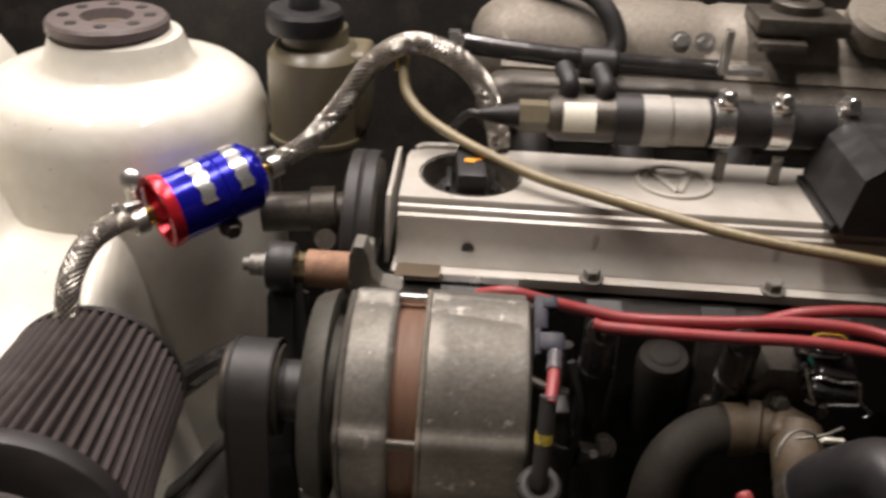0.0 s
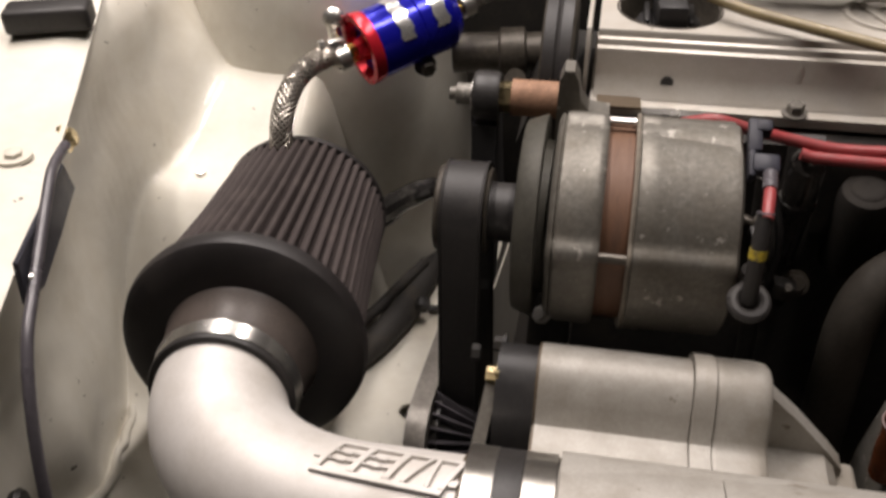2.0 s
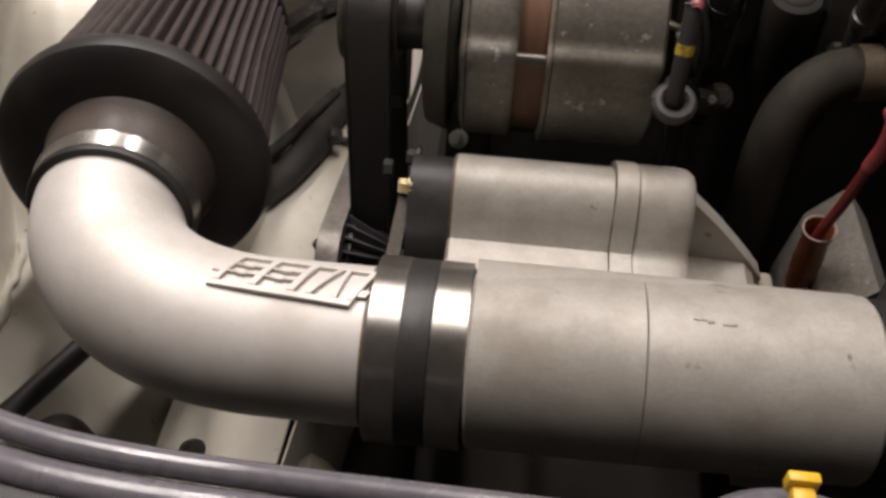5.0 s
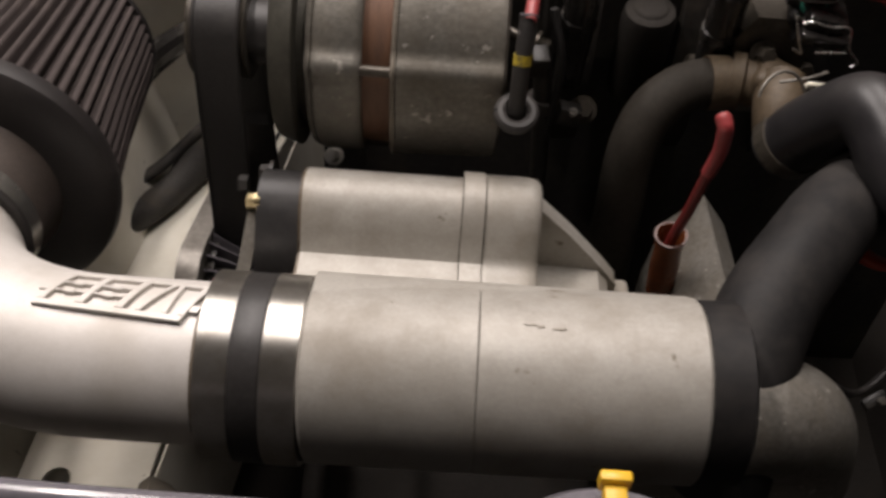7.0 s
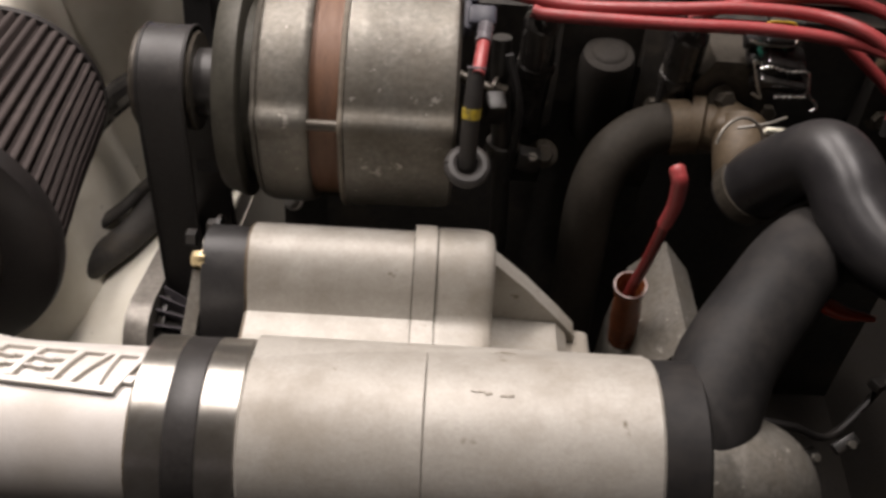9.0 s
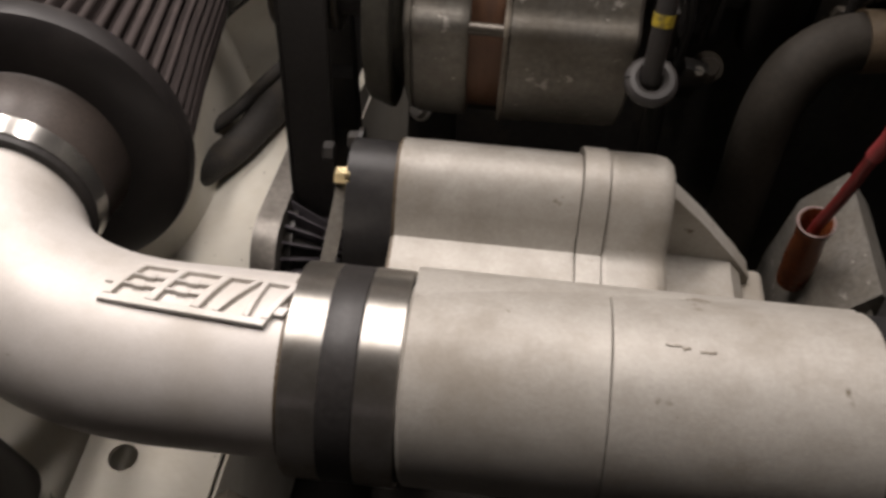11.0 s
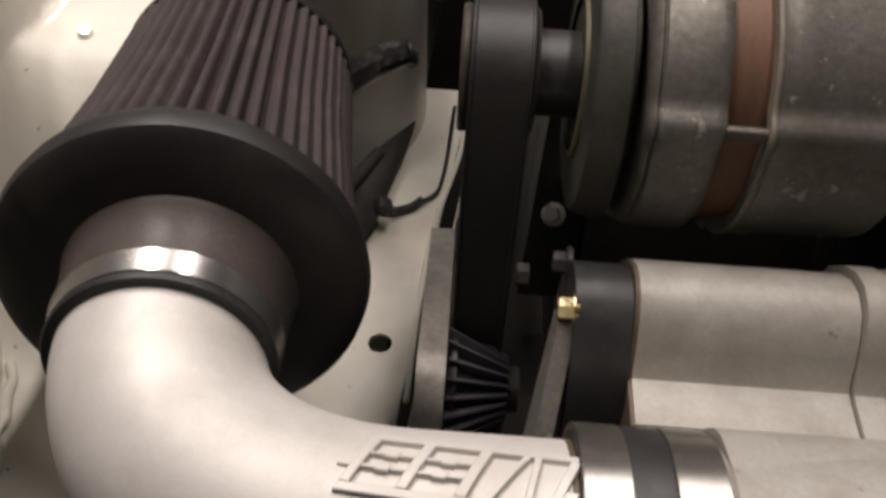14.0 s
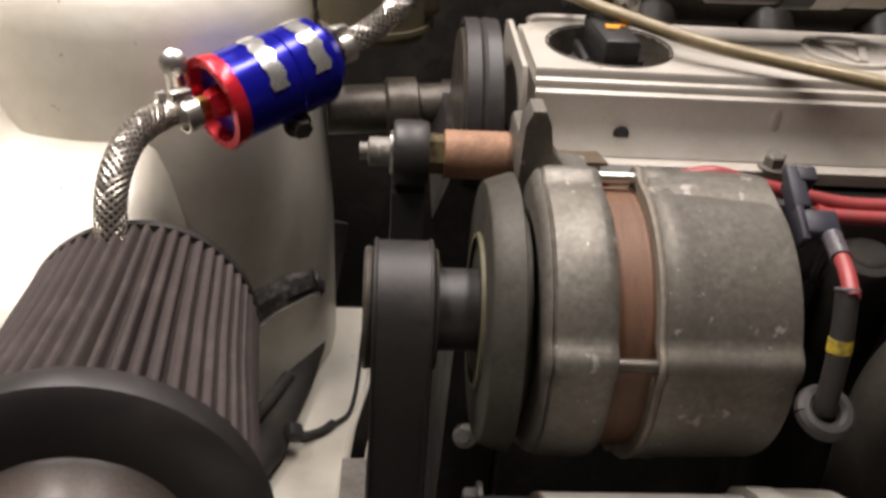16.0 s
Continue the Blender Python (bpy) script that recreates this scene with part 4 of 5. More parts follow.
pressure_hose = thing("boost_hose", (0.19, 0.17, 0.6), "thick satin black silicone boost hose on the housing", "hose")
part("hose", merged(lathe([(0.1858, 0.02), (0.1858, 0.0438), (0.204, 0.0438), (0.206, 0.040), (0.206, 0.02)], HO, HAX, 64)), M_HOSE, pressure_hose)
part("riser", tube([(0.164, 0.138, 0.600), (0.1665, 0.150, 0.632), (0.1710, 0.170, 0.6518), (0.1845, 0.200, 0.6696), (0.210, 0.235, 0.6765), (0.2368, 0.270, 0.677), (0.2676, 0.300, 0.668), (0.30, 0.33, 0.64)], lambda f: 0.0265 - 0.0015 * ss(f / 0.5), 40), M_HOSE, pressure_hose)

upper_hose = thing("coolant_hose", (0.25, 0.25, 0.7), "bent glossy black coolant hose", "hose")
part("hose", tube([(0.2258, 0.3475, 0.6612), (0.2325, 0.338, 0.6819), (0.2412, 0.326, 0.702), (0.2488, 0.31, 0.7202), (0.2555, 0.293, 0.7183), (0.2601, 0.275, 0.7097), (0.2698, 0.255, 0.703), (0.2854, 0.24, 0.7029), (0.3101, 0.23, 0.708), (0.40, 0.215, 0.705), (0.55, 0.21, 0.70)], 0.0215, 36), M_WETHOSE, upper_hose)
part("hose_clamp", lathe([(-0.005, 0.0214), (-0.005, 0.0228), (0.005, 0.0228), (0.005, 0.0214)], (0.2281, 0.3442, 0.6684), (0.268, -0.38, 0.828), 40, True), M_OILY, upper_hose, "dull hose clamp")
rear_hose = thing("coolant_hose", (0.3, 0.3, 0.69), "straight satin black coolant hose behind the bend", "hose")
part("hose_clamp", lathe([(-0.005, 0.0167), (-0.005, 0.0178), (0.005, 0.0178), (0.005, 0.0167)], (0.40, 0.32, 0.715), (1, 0.45, 0), 36, True), M_OILY, rear_hose, "dull hose clamp")
part("hose", tube([(0.252, 0.295, 0.690), (0.270, 0.285, 0.697), (0.300, 0.278, 0.704), (0.331, 0.282, 0.710), (0.40, 0.32, 0.715), (0.50, 0.37, 0.72)], 0.0165, 28), M_HOSE, rear_hose)
side_hose = thing("coolant_hose", (0.13, 0.36, 0.6), "dusty black coolant hose that bends downwards", "hose")
part("hose", tube([(0.140, 0.360, 0.46), (0.137, 0.362, 0.58), (0.137, 0.367, 0.632), (0.144, 0.375, 0.659), (0.158, 0.384, 0.672), (0.175, 0.391, 0.677), (0.196, 0.394, 0.678)], 0.0165, 32), M_DUSTHOSE, side_hose)
part("clamp", lathe([(-0.007, 0.0167), (-0.007, 0.0182), (0.007, 0.0182), (0.007, 0.0167)], (0.188, 0.3935, 0.6778), (1, 0.1, 0.05), 40, True), M_TANCAST, side_hose, "brown rusty clamp")

# ---- blue inline can with its braided hoses ----
CA, CB = Vector((-0.2370, 0.530, 0.7425)), Vector((-0.1755, 0.5825, 0.7558))
CAX = (CB - CA).normalized()
CL = (CB - CA).length
can = thing("inline_fuel_filter", (CA + CB) / 2, "blue anodised inline can with a red end ring and modelled silver reflections", "fuel filter")
part("can_body", lathe([(0.004, 0), (0.004, 0.0285), (0.045, 0.0285), (0.046, 0.0275), (0.047, 0.0285), (CL - 0.008, 0.0285), (CL, 0.022), (CL, 0)], CA, CAX, 64), M_BLUE, can)
part("end_ring", lathe([(0.006, 0.0290), (-0.002, 0.0302), (-0.004, 0.0295), (-0.004, 0.0245), (0.004, 0.023), (0.006, 0.010), (0.006, 0)], CA, CAX, 64), M_RED, can, "red anodised end ring")
part("red_hub", lathe([(0.006, 0.011), (-0.005, 0.009), (-0.008, 0.007), (-0.008, 0)], CA, CAX, 6), M_RED, can)
# Reflections of the two tubes, laid on the can as silver strips.
for s_ in (0.030, 0.062):
    a_, u_, v_ = basis(CAX)
    bm = bmesh.new()
    rows_ = []
    for k in range(13):
        w = radians(14 + 100 * k / 12)
        wob = 0.0012 * math.sin(k * 2.1 + s_ * 90)
        rows_.append([bm.verts.new(CA + CAX * (s_ + d + wob) + (u_ * math.cos(w) + v_ * math.sin(w)) * 0.0290) for d in (-0.0058, 0.0058)])
    for p, q in zip(rows_, rows_[1:]):
        bm.faces.new((p[0], p[1], q[1], q[0]))
    bmesh.ops.recalc_face_normals(bm, faces=bm.faces)
    bmesh.ops.solidify(bm, geom=bm.faces[:], thickness=-0.0006)
    part("reflection_strip", bm, M_TUBEGLINT, can, "wavy silver strip standing for a tube reflection")
for o_, d_ in ((CA - CAX * 0.006, -CAX), (CB - CAX * 0.001, CAX)):
    part("brass_fitting", merged(lathe([(0, 0), (0, 0.0075), (0.007, 0.0075), (0.008, 0.006), (0.008, 0)], o_, d_, 6), lathe([(0.007, 0), (0.007, 0.005), (0.014, 0.005), (0.014, 0)], o_, d_, 20)), M_BRASS, can)
part("mounting_post", merged(lathe([(0, 0), (0, 0.006), (0.03, 0.006), (0.03, 0)], (-0.262, 0.542, 0.728), (-0.1, 0, 1), 20), lathe([(-0.006, 0), (-0.004, 0.0085), (0.003, 0.0085), (0.006, 0.004), (0.006, 0)], (-0.264, 0.541, 0.762), (0.1, -0.9, 0.4), 20)), M_STEEL, can, "bare steel post")
part("lower_bolt", hexagon((-0.190, 0.548, 0.722), (0.5, -0.8, -0.1), 0.007, 0.009, 0.0095), M_OILY, can)


def braided(name, points, r, label):
    h = thing(name, points[0], label, "hose")
    part("core", tube(points, r * 0.90, 20, 12), M_OILY, h)
    path = spline(points, 12)
    total = sum((b - a).length for a, b in zip(path, path[1:]))
    turns = total / (r * 5.0)
    for sign in (1, -1):
        for start in range(11):
            d = (path[1] - path[0]).normalized()
            _, u, v = basis(d)
            line = []
            for i in range((len(path) - 1) * 4 + 1):
                j, f = min(i // 4, len(path) - 2), (i % 4) / 4
                if i == (len(path) - 1) * 4:
                    j, f = len(path) - 2, 1.0
                c = path[j].lerp(path[j + 1], f)
                d2 = (path[min(j + 2, len(path) - 1)] - path[max(j - 1, 0)]).normalized()
                turn = d.rotation_difference(d2)
                u, v, d = turn @ u, turn @ v, d2
                w = sign * 2 * math.pi * turns * i / ((len(path) - 1) * 4) + 2 * math.pi * start / 11
                line.append(c + (u * math.cos(w) + v * math.sin(w)) * r * 0.92)
            part("braid_strand", tube(line, r * 0.100, 5, 1, False), M_BRAID, h)
    return h


lower_braid = braided("braided_hose", [tuple(CA - CAX * 0.016), (-0.264, 0.509, 0.742), (-0.276, 0.482, 0.740), (-0.281, 0.452, 0.726), (-0.281, 0.436, 0.700), (-0.281, 0.432, 0.660)], 0.0088, "stainless braided hose bending down behind the air filter")
upper_braid = braided("braided_hose", [tuple(CB + CAX * 0.012), (-0.135, 0.612, 0.775), (-0.110, 0.618, 0.805), (-0.085, 0.618, 0.842), (-0.055, 0.614, 0.862), (-0.022, 0.606, 0.858), (0.004, 0.598, 0.838), (0.018, 0.590, 0.808), (0.022, 0.588, 0.79)], 0.0088, "stainless braided hose arching over the engine")
for h_, c_, d_ in ((lower_braid, CA - CAX * 0.020, CAX), (upper_braid, CB + CAX * 0.016, CAX)):
    k_ = part("hose_clip", lathe([(-0.005, 0.0093), (-0.005, 0.0103), (0.005, 0.0103), (0.005, 0.0093)], c_, d_, 32, True), M_STEEL, h_, "bright worm drive clip")
    part("clip_screw", merged(block(tuple(c_ + Vector((-0.004, -0.001, 0.013))), (0.014, 0.007, 0.006), 0.0015, (0, 0, 40)), hexagon(c_ + Vector((-0.012, -0.006, 0.013)), (-0.8, -0.6, 0), 0.004, 0.005)), M_STEEL, k_)

# tan line
tan = thing("vacuum_line", (0.0, 0.55, 0.8), "thin tan vacuum line drooping over the valve cover", "hose")
part("line", tube([(-0.0600, 0.620, 0.850), (-0.0583, 0.612, 0.8405), (-0.0543, 0.600, 0.8262), (-0.0392, 0.582, 0.8151), (-0.0162, 0.562, 0.8083), (0.0098, 0.540, 0.8045), (0.0498, 0.513, 0.7995), (0.0884, 0.4955, 0.7970), (0.1240, 0.4793, 0.7956), (0.1700, 0.4560, 0.7950), (0.2132, 0.4404, 0.7950), (0.2694, 0.4251, 0.7950), (0.42, 0.39, 0.79)], 0.0042, 14), M_TAN, tan)
part("line_end", lathe([(0, 0), (0, 0.0055), (0.018, 0.0055), (0.018, 0)], (-0.060, 0.617, 0.838), (0, 0.35, 1), 16), M_BRASS, tan)

# brake fluid bottle
bottle = thing("fluid_reservoir", (-0.155, 0.70, 0.72), "yellowed translucent fluid reservoir with a black cap", "reservoir")
part("tank", lathe([(0.0, 0), (0.0, 0.040), (0.004, 0.043), (0.060, 0.044), (0.085, 0.043), (0.094, 0.036), (0.096, 0.030), (0.110, 0.029), (0.110, 0)], (-0.146, 0.705, 0.735), (0, 0, 1), 48), M_RESERVOIR, bottle)
part("tank_box", block((-0.118, 0.712, 0.79), (0.045, 0.055, 0.075), 0.008, segments=3), M_RESERVOIR, bottle)
part("tank_seam", lathe([(-0.002, 0.043), (-0.002, 0.0465), (0.002, 0.0465), (0.002, 0.043)], (-0.146, 0.705, 0.745), (0, 0, 1), 48, True), M_RESERVOIR, bottle)
part("cap", merged(lathe([(0, 0), (0, 0.032), (0.003, 0.034), (0.016, 0.034), (0.020, 0.031), (0.020, 0)], (-0.154, 0.700, 0.842), (0, 0, 1), 48), lathe([(0, 0.014), (0.018, 0.012), (0.022, 0.009), (0.022, 0)], (-0.154, 0.700, 0.862), (0, 0, 1), 32)), M_PLASTIC, bottle, "black screw cap")
cyl_ = thing("master_cylinder", (-0.13, 0.62, 0.70), "grimy cylinder under the reservoir", "cylinder")
part("barrel", lathe([(-0.05, 0), (-0.05, 0.017), (-0.01, 0.017), (-0.008, 0.021), (0.012, 0.021), (0.014, 0.016), (0.04, 0.016), (0.04, 0)], (-0.125, 0.60, 0.715), (1, 0.1, 0.05), 32), M_OILY, cyl_)
part("port", lathe([(0, 0.009), (0.03, 0.009), (0.03, 0)], (-0.12, 0.592, 0.69), (0.1, -0.8, 0.5), 20), M_OILY, cyl_)

# ---- fuel rail and intake behind the cover ----
RY, RZ = 0.561, 0.827
rail = thing("fuel_rail_pipe", (0.18, RY, RZ), "metal and black hose fuel pipe with clamps behind the valve cover", "fuel pipe")


def rail_bit(name, prof, mat_, label="", seg=40):
    return part(name, lathe(prof, (0, RY, RZ), (1, 0.02, 0.015), seg), mat_, rail, label)


rail_bit("plug_boot", [(0.004, 0), (0.004, 0.004), (0.034, 0.010), (0.036, 0)], M_PLASTIC)
rail_bit("tan_connector", [(0.034, 0), (0.034, 0.0125), (0.056, 0.0125), (0.056, 0)], M_RESERVOIR, "tan plastic connector", 6)
rail_bit("barrel", [(0.056, 0), (0.056, 0.014), (0.062, 0.0175), (0.105, 0.0175), (0.105, 0)], M_OILY, "dull dark barrel")
bm = bmesh.new()
edge_a = [bm.verts.new((0.066, RY - 0.0181 * math.cos(radians(w)), RZ + 0.001 + 0.0181 * math.sin(radians(w)))) for w in range(-12, 64, 6)]
edge_b = [bm.verts.new((0.090, RY + 0.0005 - 0.0181 * math.cos(radians(w)), RZ + 0.0014 + 0.0181 * math.sin(radians(w)))) for w in range(-12, 64, 6)]
for k in range(len(edge_a) - 1):
    bm.faces.new((edge_a[k], edge_b[k], edge_b[k + 1], edge_a[k + 1]))
bmesh.ops.recalc_face_normals(bm, faces=bm.faces)
bmesh.ops.solidify(bm, geom=bm.faces[:], thickness=-0.0005)
part("white_label", bm, M_WHITE, rail, "off-white paper label")
rail_bit("black_sleeve", [(0.105, 0), (0.105, 0.020), (0.125, 0.020), (0.125, 0)], M_RUBBER)
rail_bit("alloy_barrel", [(0.125, 0), (0.125, 0.0195), (0.146, 0.0195), (0.148, 0.0165), (0.150, 0.018), (0.174, 0.018), (0.176, 0.015), (0.176, 0)], M_CAST, "turned alloy barrel")
rail_bit("black_hose", [(0.172, 0), (0.172, 0.0165), (0.45, 0.0165), (0.45, 0)], M_HOSE, "black hose section")
for x in (0.186, 0.228, 0.276):
    b_ = rail_bit("rail_clamp", [(x - 0.0075, 0.0166), (x - 0.0075, 0.0182), (x + 0.0075, 0.0182), (x + 0.0075, 0.0166)], M_CLAMP, "bright hose clamp")
    part("clamp_lug", merged(block((x, RY - 0.003, RZ + 0.0215), (0.015, 0.010, 0.007), 0.002), lathe([(-0.009, 0), (-0.009, 0.0052), (0.007, 0.0052), (0.008, 0.004), (0.008, 0)], (x, RY - 0.003, RZ + 0.0265), (0, -1, 0.2), 16)), M_CLAMP, b_)
    part("clamp_leg", block((x + 0.003, RY - 0.008, RZ - 0.027), (0.008, 0.004, 0.022), 0.001), M_DIRTYCAST, b_)
ig_lead = thing("sensor_lead", (0.0, RY, 0.82), "thin black sensor lead", "cable")
part("lead", tube([(0.006, RY, RZ), (-0.006, RY + 0.008, RZ - 0.004), (-0.02, RY + 0.03, RZ - 0.03)], 0.0032, 10), M_PLASTIC, ig_lead)
for x in (0.07, 0.085 + 0.012):
    part("elbow_boot", tube([(x, RY + 0.004, RZ + 0.016), (x, RY + 0.006, RZ + 0.026), (x - 0.004, RY + 0.024, RZ + 0.032)], 0.0075, 14), M_PLASTIC, rail)

manifold = thing("intake_manifold", (0.2, 0.72, 0.80), "dusty grey cast intake manifold behind the engine", "intake manifold")
part("plenum", merged(lathe([(-0.008, 0), (-0.006, 0.020), (0.0, 0.033), (0.012, 0.043), (0.03, 0.048), (0.10, 0.050), (0.19, 0.050), (0.20, 0.047), (0.21, 0.050), (0.55, 0.050), (0.55, 0)], (0.0, 0.715, 0.832), (1, 0, 0), 48), prism([(0.66, 0.79), (0.655, 0.835), (0.68, 0.86), (0.74, 0.86), (0.74, 0.79)], 0.02, 0.5, "x", 0.01, 3)), M_MANIFOLD, manifold)
for k in range(4):
    part("runner", tube([(0.05 + 0.085 * k, 0.69, 0.83), (0.05 + 0.085 * k, 0.655, 0.80), (0.05 + 0.085 * k, 0.62, 0.76), (0.05 + 0.085 * k, 0.60, 0.72)], 0.019, 24), M_BLOCK, manifold)
part("lower_plenum", lathe([(0, 0), (0.004, 0.018), (0.016, 0.027), (0.03, 0.030), (0.52, 0.030), (0.52, 0)], (0.0, 0.652, 0.803), (1, 0, 0), 40), M_OILY, manifold, "oily dark lower chamber")
part("throttle_bracket", merged(block((0.262, 0.675, 0.882), (0.075, 0.05, 0.014), 0.003), block((0.245, 0.650, 0.868), (0.04, 0.02, 0.008), 0.002), lathe([(0, 0.021), (0.008, 0.021), (0.010, 0.018), (0.010, 0.010), (0.006, 0.009), (0.006, 0)], (0.262, 0.682, 0.888), (0, 0, 1), 32)), M_OILY, manifold, "dark throttle bracket")
part("manifold_neck", lathe([(0, 0.030), (0.02, 0.030), (0.025, 0.026), (0.025, 0)], (0.335, 0.69, 0.872), (0, -0.5, 0.9), 36), M_MANIFOLD, manifold)
for x in (0.165, 0.185):
    part("manifold_nut", hexagon((x, 0.652, 0.865), (0, -1, 0.5), 0.006, 0.006, 0.009), M_STEEL, manifold)
crossover = thing("vent_pipe", (0.1, 0.62, 0.85), "glossy black vent pipe with a bright end fitting", "pipe")
part("pipe", tube([(-0.012, 0.630, 0.860), (0.05, 0.632, 0.854), (0.12, 0.634, 0.850), (0.20, 0.636, 0.848)], 0.0085, 20), M_GLOSSBOOT, crossover)
part("end_fitting", lathe([(0, 0), (0, 0.010), (0.008, 0.010), (0.009, 0.007), (0.014, 0.007), (0.014, 0)], (-0.024, 0.630, 0.861), (1, 0, 0), 6), M_CLAMP, crossover, "bright steel nut")
part("joint_boot", lathe([(0.083, 0), (0.083, 0.013), (0.110, 0.013), (0.114, 0.010), (0.114, 0)], (0, 0.633, 0.851), (1, 0, -0.02), 28), M_RUBBER, crossover)
part("bracket", merged(block((0.196, 0.624, 0.868), (0.006, 0.01, 0.034), 0.001), block((0.210, 0.626, 0.852), (0.035, 0.012, 0.006), 0.001)), M_STEEL, crossover)
loop = thing("breather_hose", (0.08, 0.72, 0.9), "looping black breather hose over the manifold", "hose")
part("hose", tube([(0.02, 0.735, 0.872), (0.035, 0.722, 0.885), (0.060, 0.705, 0.893), (0.088, 0.690, 0.892), (0.106, 0.672, 0.880), (0.114, 0.660, 0.862), (0.112, 0.652, 0.850)], 0.0085, 20), M_HOSE, loop)
# Bulkhead is one even near-black, borrowing the engine block's material.
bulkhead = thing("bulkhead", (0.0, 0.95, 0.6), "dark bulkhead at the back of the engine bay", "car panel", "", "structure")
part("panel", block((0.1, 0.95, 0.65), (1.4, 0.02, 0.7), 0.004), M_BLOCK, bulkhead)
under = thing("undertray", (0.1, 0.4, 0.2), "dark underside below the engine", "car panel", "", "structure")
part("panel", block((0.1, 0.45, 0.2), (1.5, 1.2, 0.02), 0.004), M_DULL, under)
# Far wing: the deep bay's shade is put into its near-black colour.
far_side = thing("far_wing", (0.68, 0.4, 0.5), "inner wing on the far side, coloured near-black for shade", "car panel", "", "structure")
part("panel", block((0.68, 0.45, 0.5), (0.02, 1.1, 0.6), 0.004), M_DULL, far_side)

# black box on the cover
box = thing("vacuum_box", (0.27, 0.47, 0.8), "square black plastic box on the valve cover", "plastic box")
part("case", prism([(0.2575, 0.791), (0.2545, 0.796), (0.2615, 0.832), (0.276, 0.844), (0.41, 0.844), (0.41, 0.791)], 0.469, 0.56, "y", 0.005, 3), M_PLASTIC, box)
part("lid", prism([(0.2525, 0.7875), (0.2525, 0.7925), (0.412, 0.7925), (0.412, 0.7875)], 0.480, 0.563, "y", 0.001), M_PLASTIC, box)

# ---- plug leads ----
for pts in ([(0.010, 0.412, 0.760), (0.0294, 0.405, 0.7680), (0.0519, 0.407, 0.7622), (0.0821, 0.408, 0.7555), (0.1124, 0.407, 0.7520), (0.1684, 0.406, 0.7547), (0.2102, 0.406, 0.7581), (0.2553, 0.402, 0.7586), (0.2807, 0.390, 0.7571), (0.2999, 0.380, 0.7486), (0.3085, 0.372, 0.735), (0.310, 0.366, 0.70)],
            [(0.0855, 0.400, 0.7510), (0.100, 0.3985, 0.7495), (0.1683, 0.397, 0.7494), (0.2277, 0.396, 0.7504), (0.2802, 0.390, 0.7482), (0.3045, 0.375, 0.7460), (0.3105, 0.361, 0.7400), (0.312, 0.352, 0.715)],
            [(0.186, 0.420, 0.742), (0.2074, 0.420, 0.7514), (0.2311, 0.420, 0.7584), (0.2774, 0.420, 0.7614), (0.309, 0.410, 0.7558), (0.3348, 0.395, 0.7460), (0.3449, 0.385, 0.7385), (0.352, 0.372, 0.715)],
            [(0.280, 0.405, 0.742), (0.2893, 0.400, 0.7349), (0.3096, 0.395, 0.7197), (0.3307, 0.385, 0.7039), (0.3421, 0.375, 0.6961), (0.3423, 0.360, 0.6847), (0.341, 0.352, 0.66)]):
    lead = thing("plug_lead", pts[0], "red silicone ignition lead across the engine front", "ignition lead", "plug leads")
    part("lead", tube(pts, 0.0040, 14), M_REDWIRE, lead)
    part("sheath", tube([Vector(pts[-2]).lerp(Vector(pts[-1]), 0.7), pts[-1]], 0.0044, 14, 2), M_PLASTIC, lead, "black lead sheath")

# coolant flange with a plug
flange = thing("coolant_flange", (0.22, 0.37, 0.69), "oily coolant flange with a wiring plug and bent wire clip", "coolant flange")
part("body", merged(lathe([(0, 0), (0, 0.019), (0.008, 0.019), (0.010, 0.0155), (0.030, 0.0150), (0.030, 0)], (0.196, 0.395, 0.680), (1, -0.25, 0.05), 32), block((0.2215, 0.386, 0.684), (0.030, 0.030, 0.026), 0.007, (10, 15, -20), 3)), M_TANCAST, flange)
part("backing", prism([(0.200, 0.650), (0.196, 0.705), (0.206, 0.722), (0.236, 0.722), (0.246, 0.70), (0.240, 0.65)], 0.404, 0.440, "y", 0.006, 3), M_OILY, flange, "oily brown mounting face")
part("outlet", tube([(0.226, 0.384, 0.688), (0.223, 0.364, 0.680), (0.2258, 0.3475, 0.6612)], 0.0165, 24), M_TANCAST, flange)
part("wire_clip", merged(tube(ring_path((0.212, 0.340, 0.702), (0.5, -1, 0.5), 0.018, 20, 200), 0.0010, 8, 1, False), tube([(0.212, 0.352, 0.708), (0.228, 0.352, 0.712), (0.242, 0.360, 0.712)], 0.0010, 8)), M_DIRTYCAST, flange, "bent wire clip")
part("plug", merged(block((0.2440, 0.402, 0.722), (0.026, 0.020, 0.026), 0.003, (20, 8, 0)), block((0.2460, 0.393, 0.716), (0.032, 0.010, 0.010), 0.002, (20, 8, 0)), block((0.2400, 0.408, 0.738), (0.020, 0.016, 0.012), 0.003, (15, 0, 0))), M_GLOSSBOOT, flange, "black wiring plug")
part("green_seal", lathe([(0, 0.0085), (0.006, 0.0085), (0.006, 0)], (0.2385, 0.407, 0.732), (-0.3, -0.8, 0.5), 20), M_GREEN, flange, "green seal")
part("yellow_wire", tube([(0.2290, 0.41, 0.7440), (0.2330, 0.408, 0.7490), (0.2400, 0.407, 0.7500), (0.2470, 0.408, 0.7490), (0.2520, 0.41, 0.7450)], 0.0011, 8), M_YELLOW, flange, "thin yellow wire")
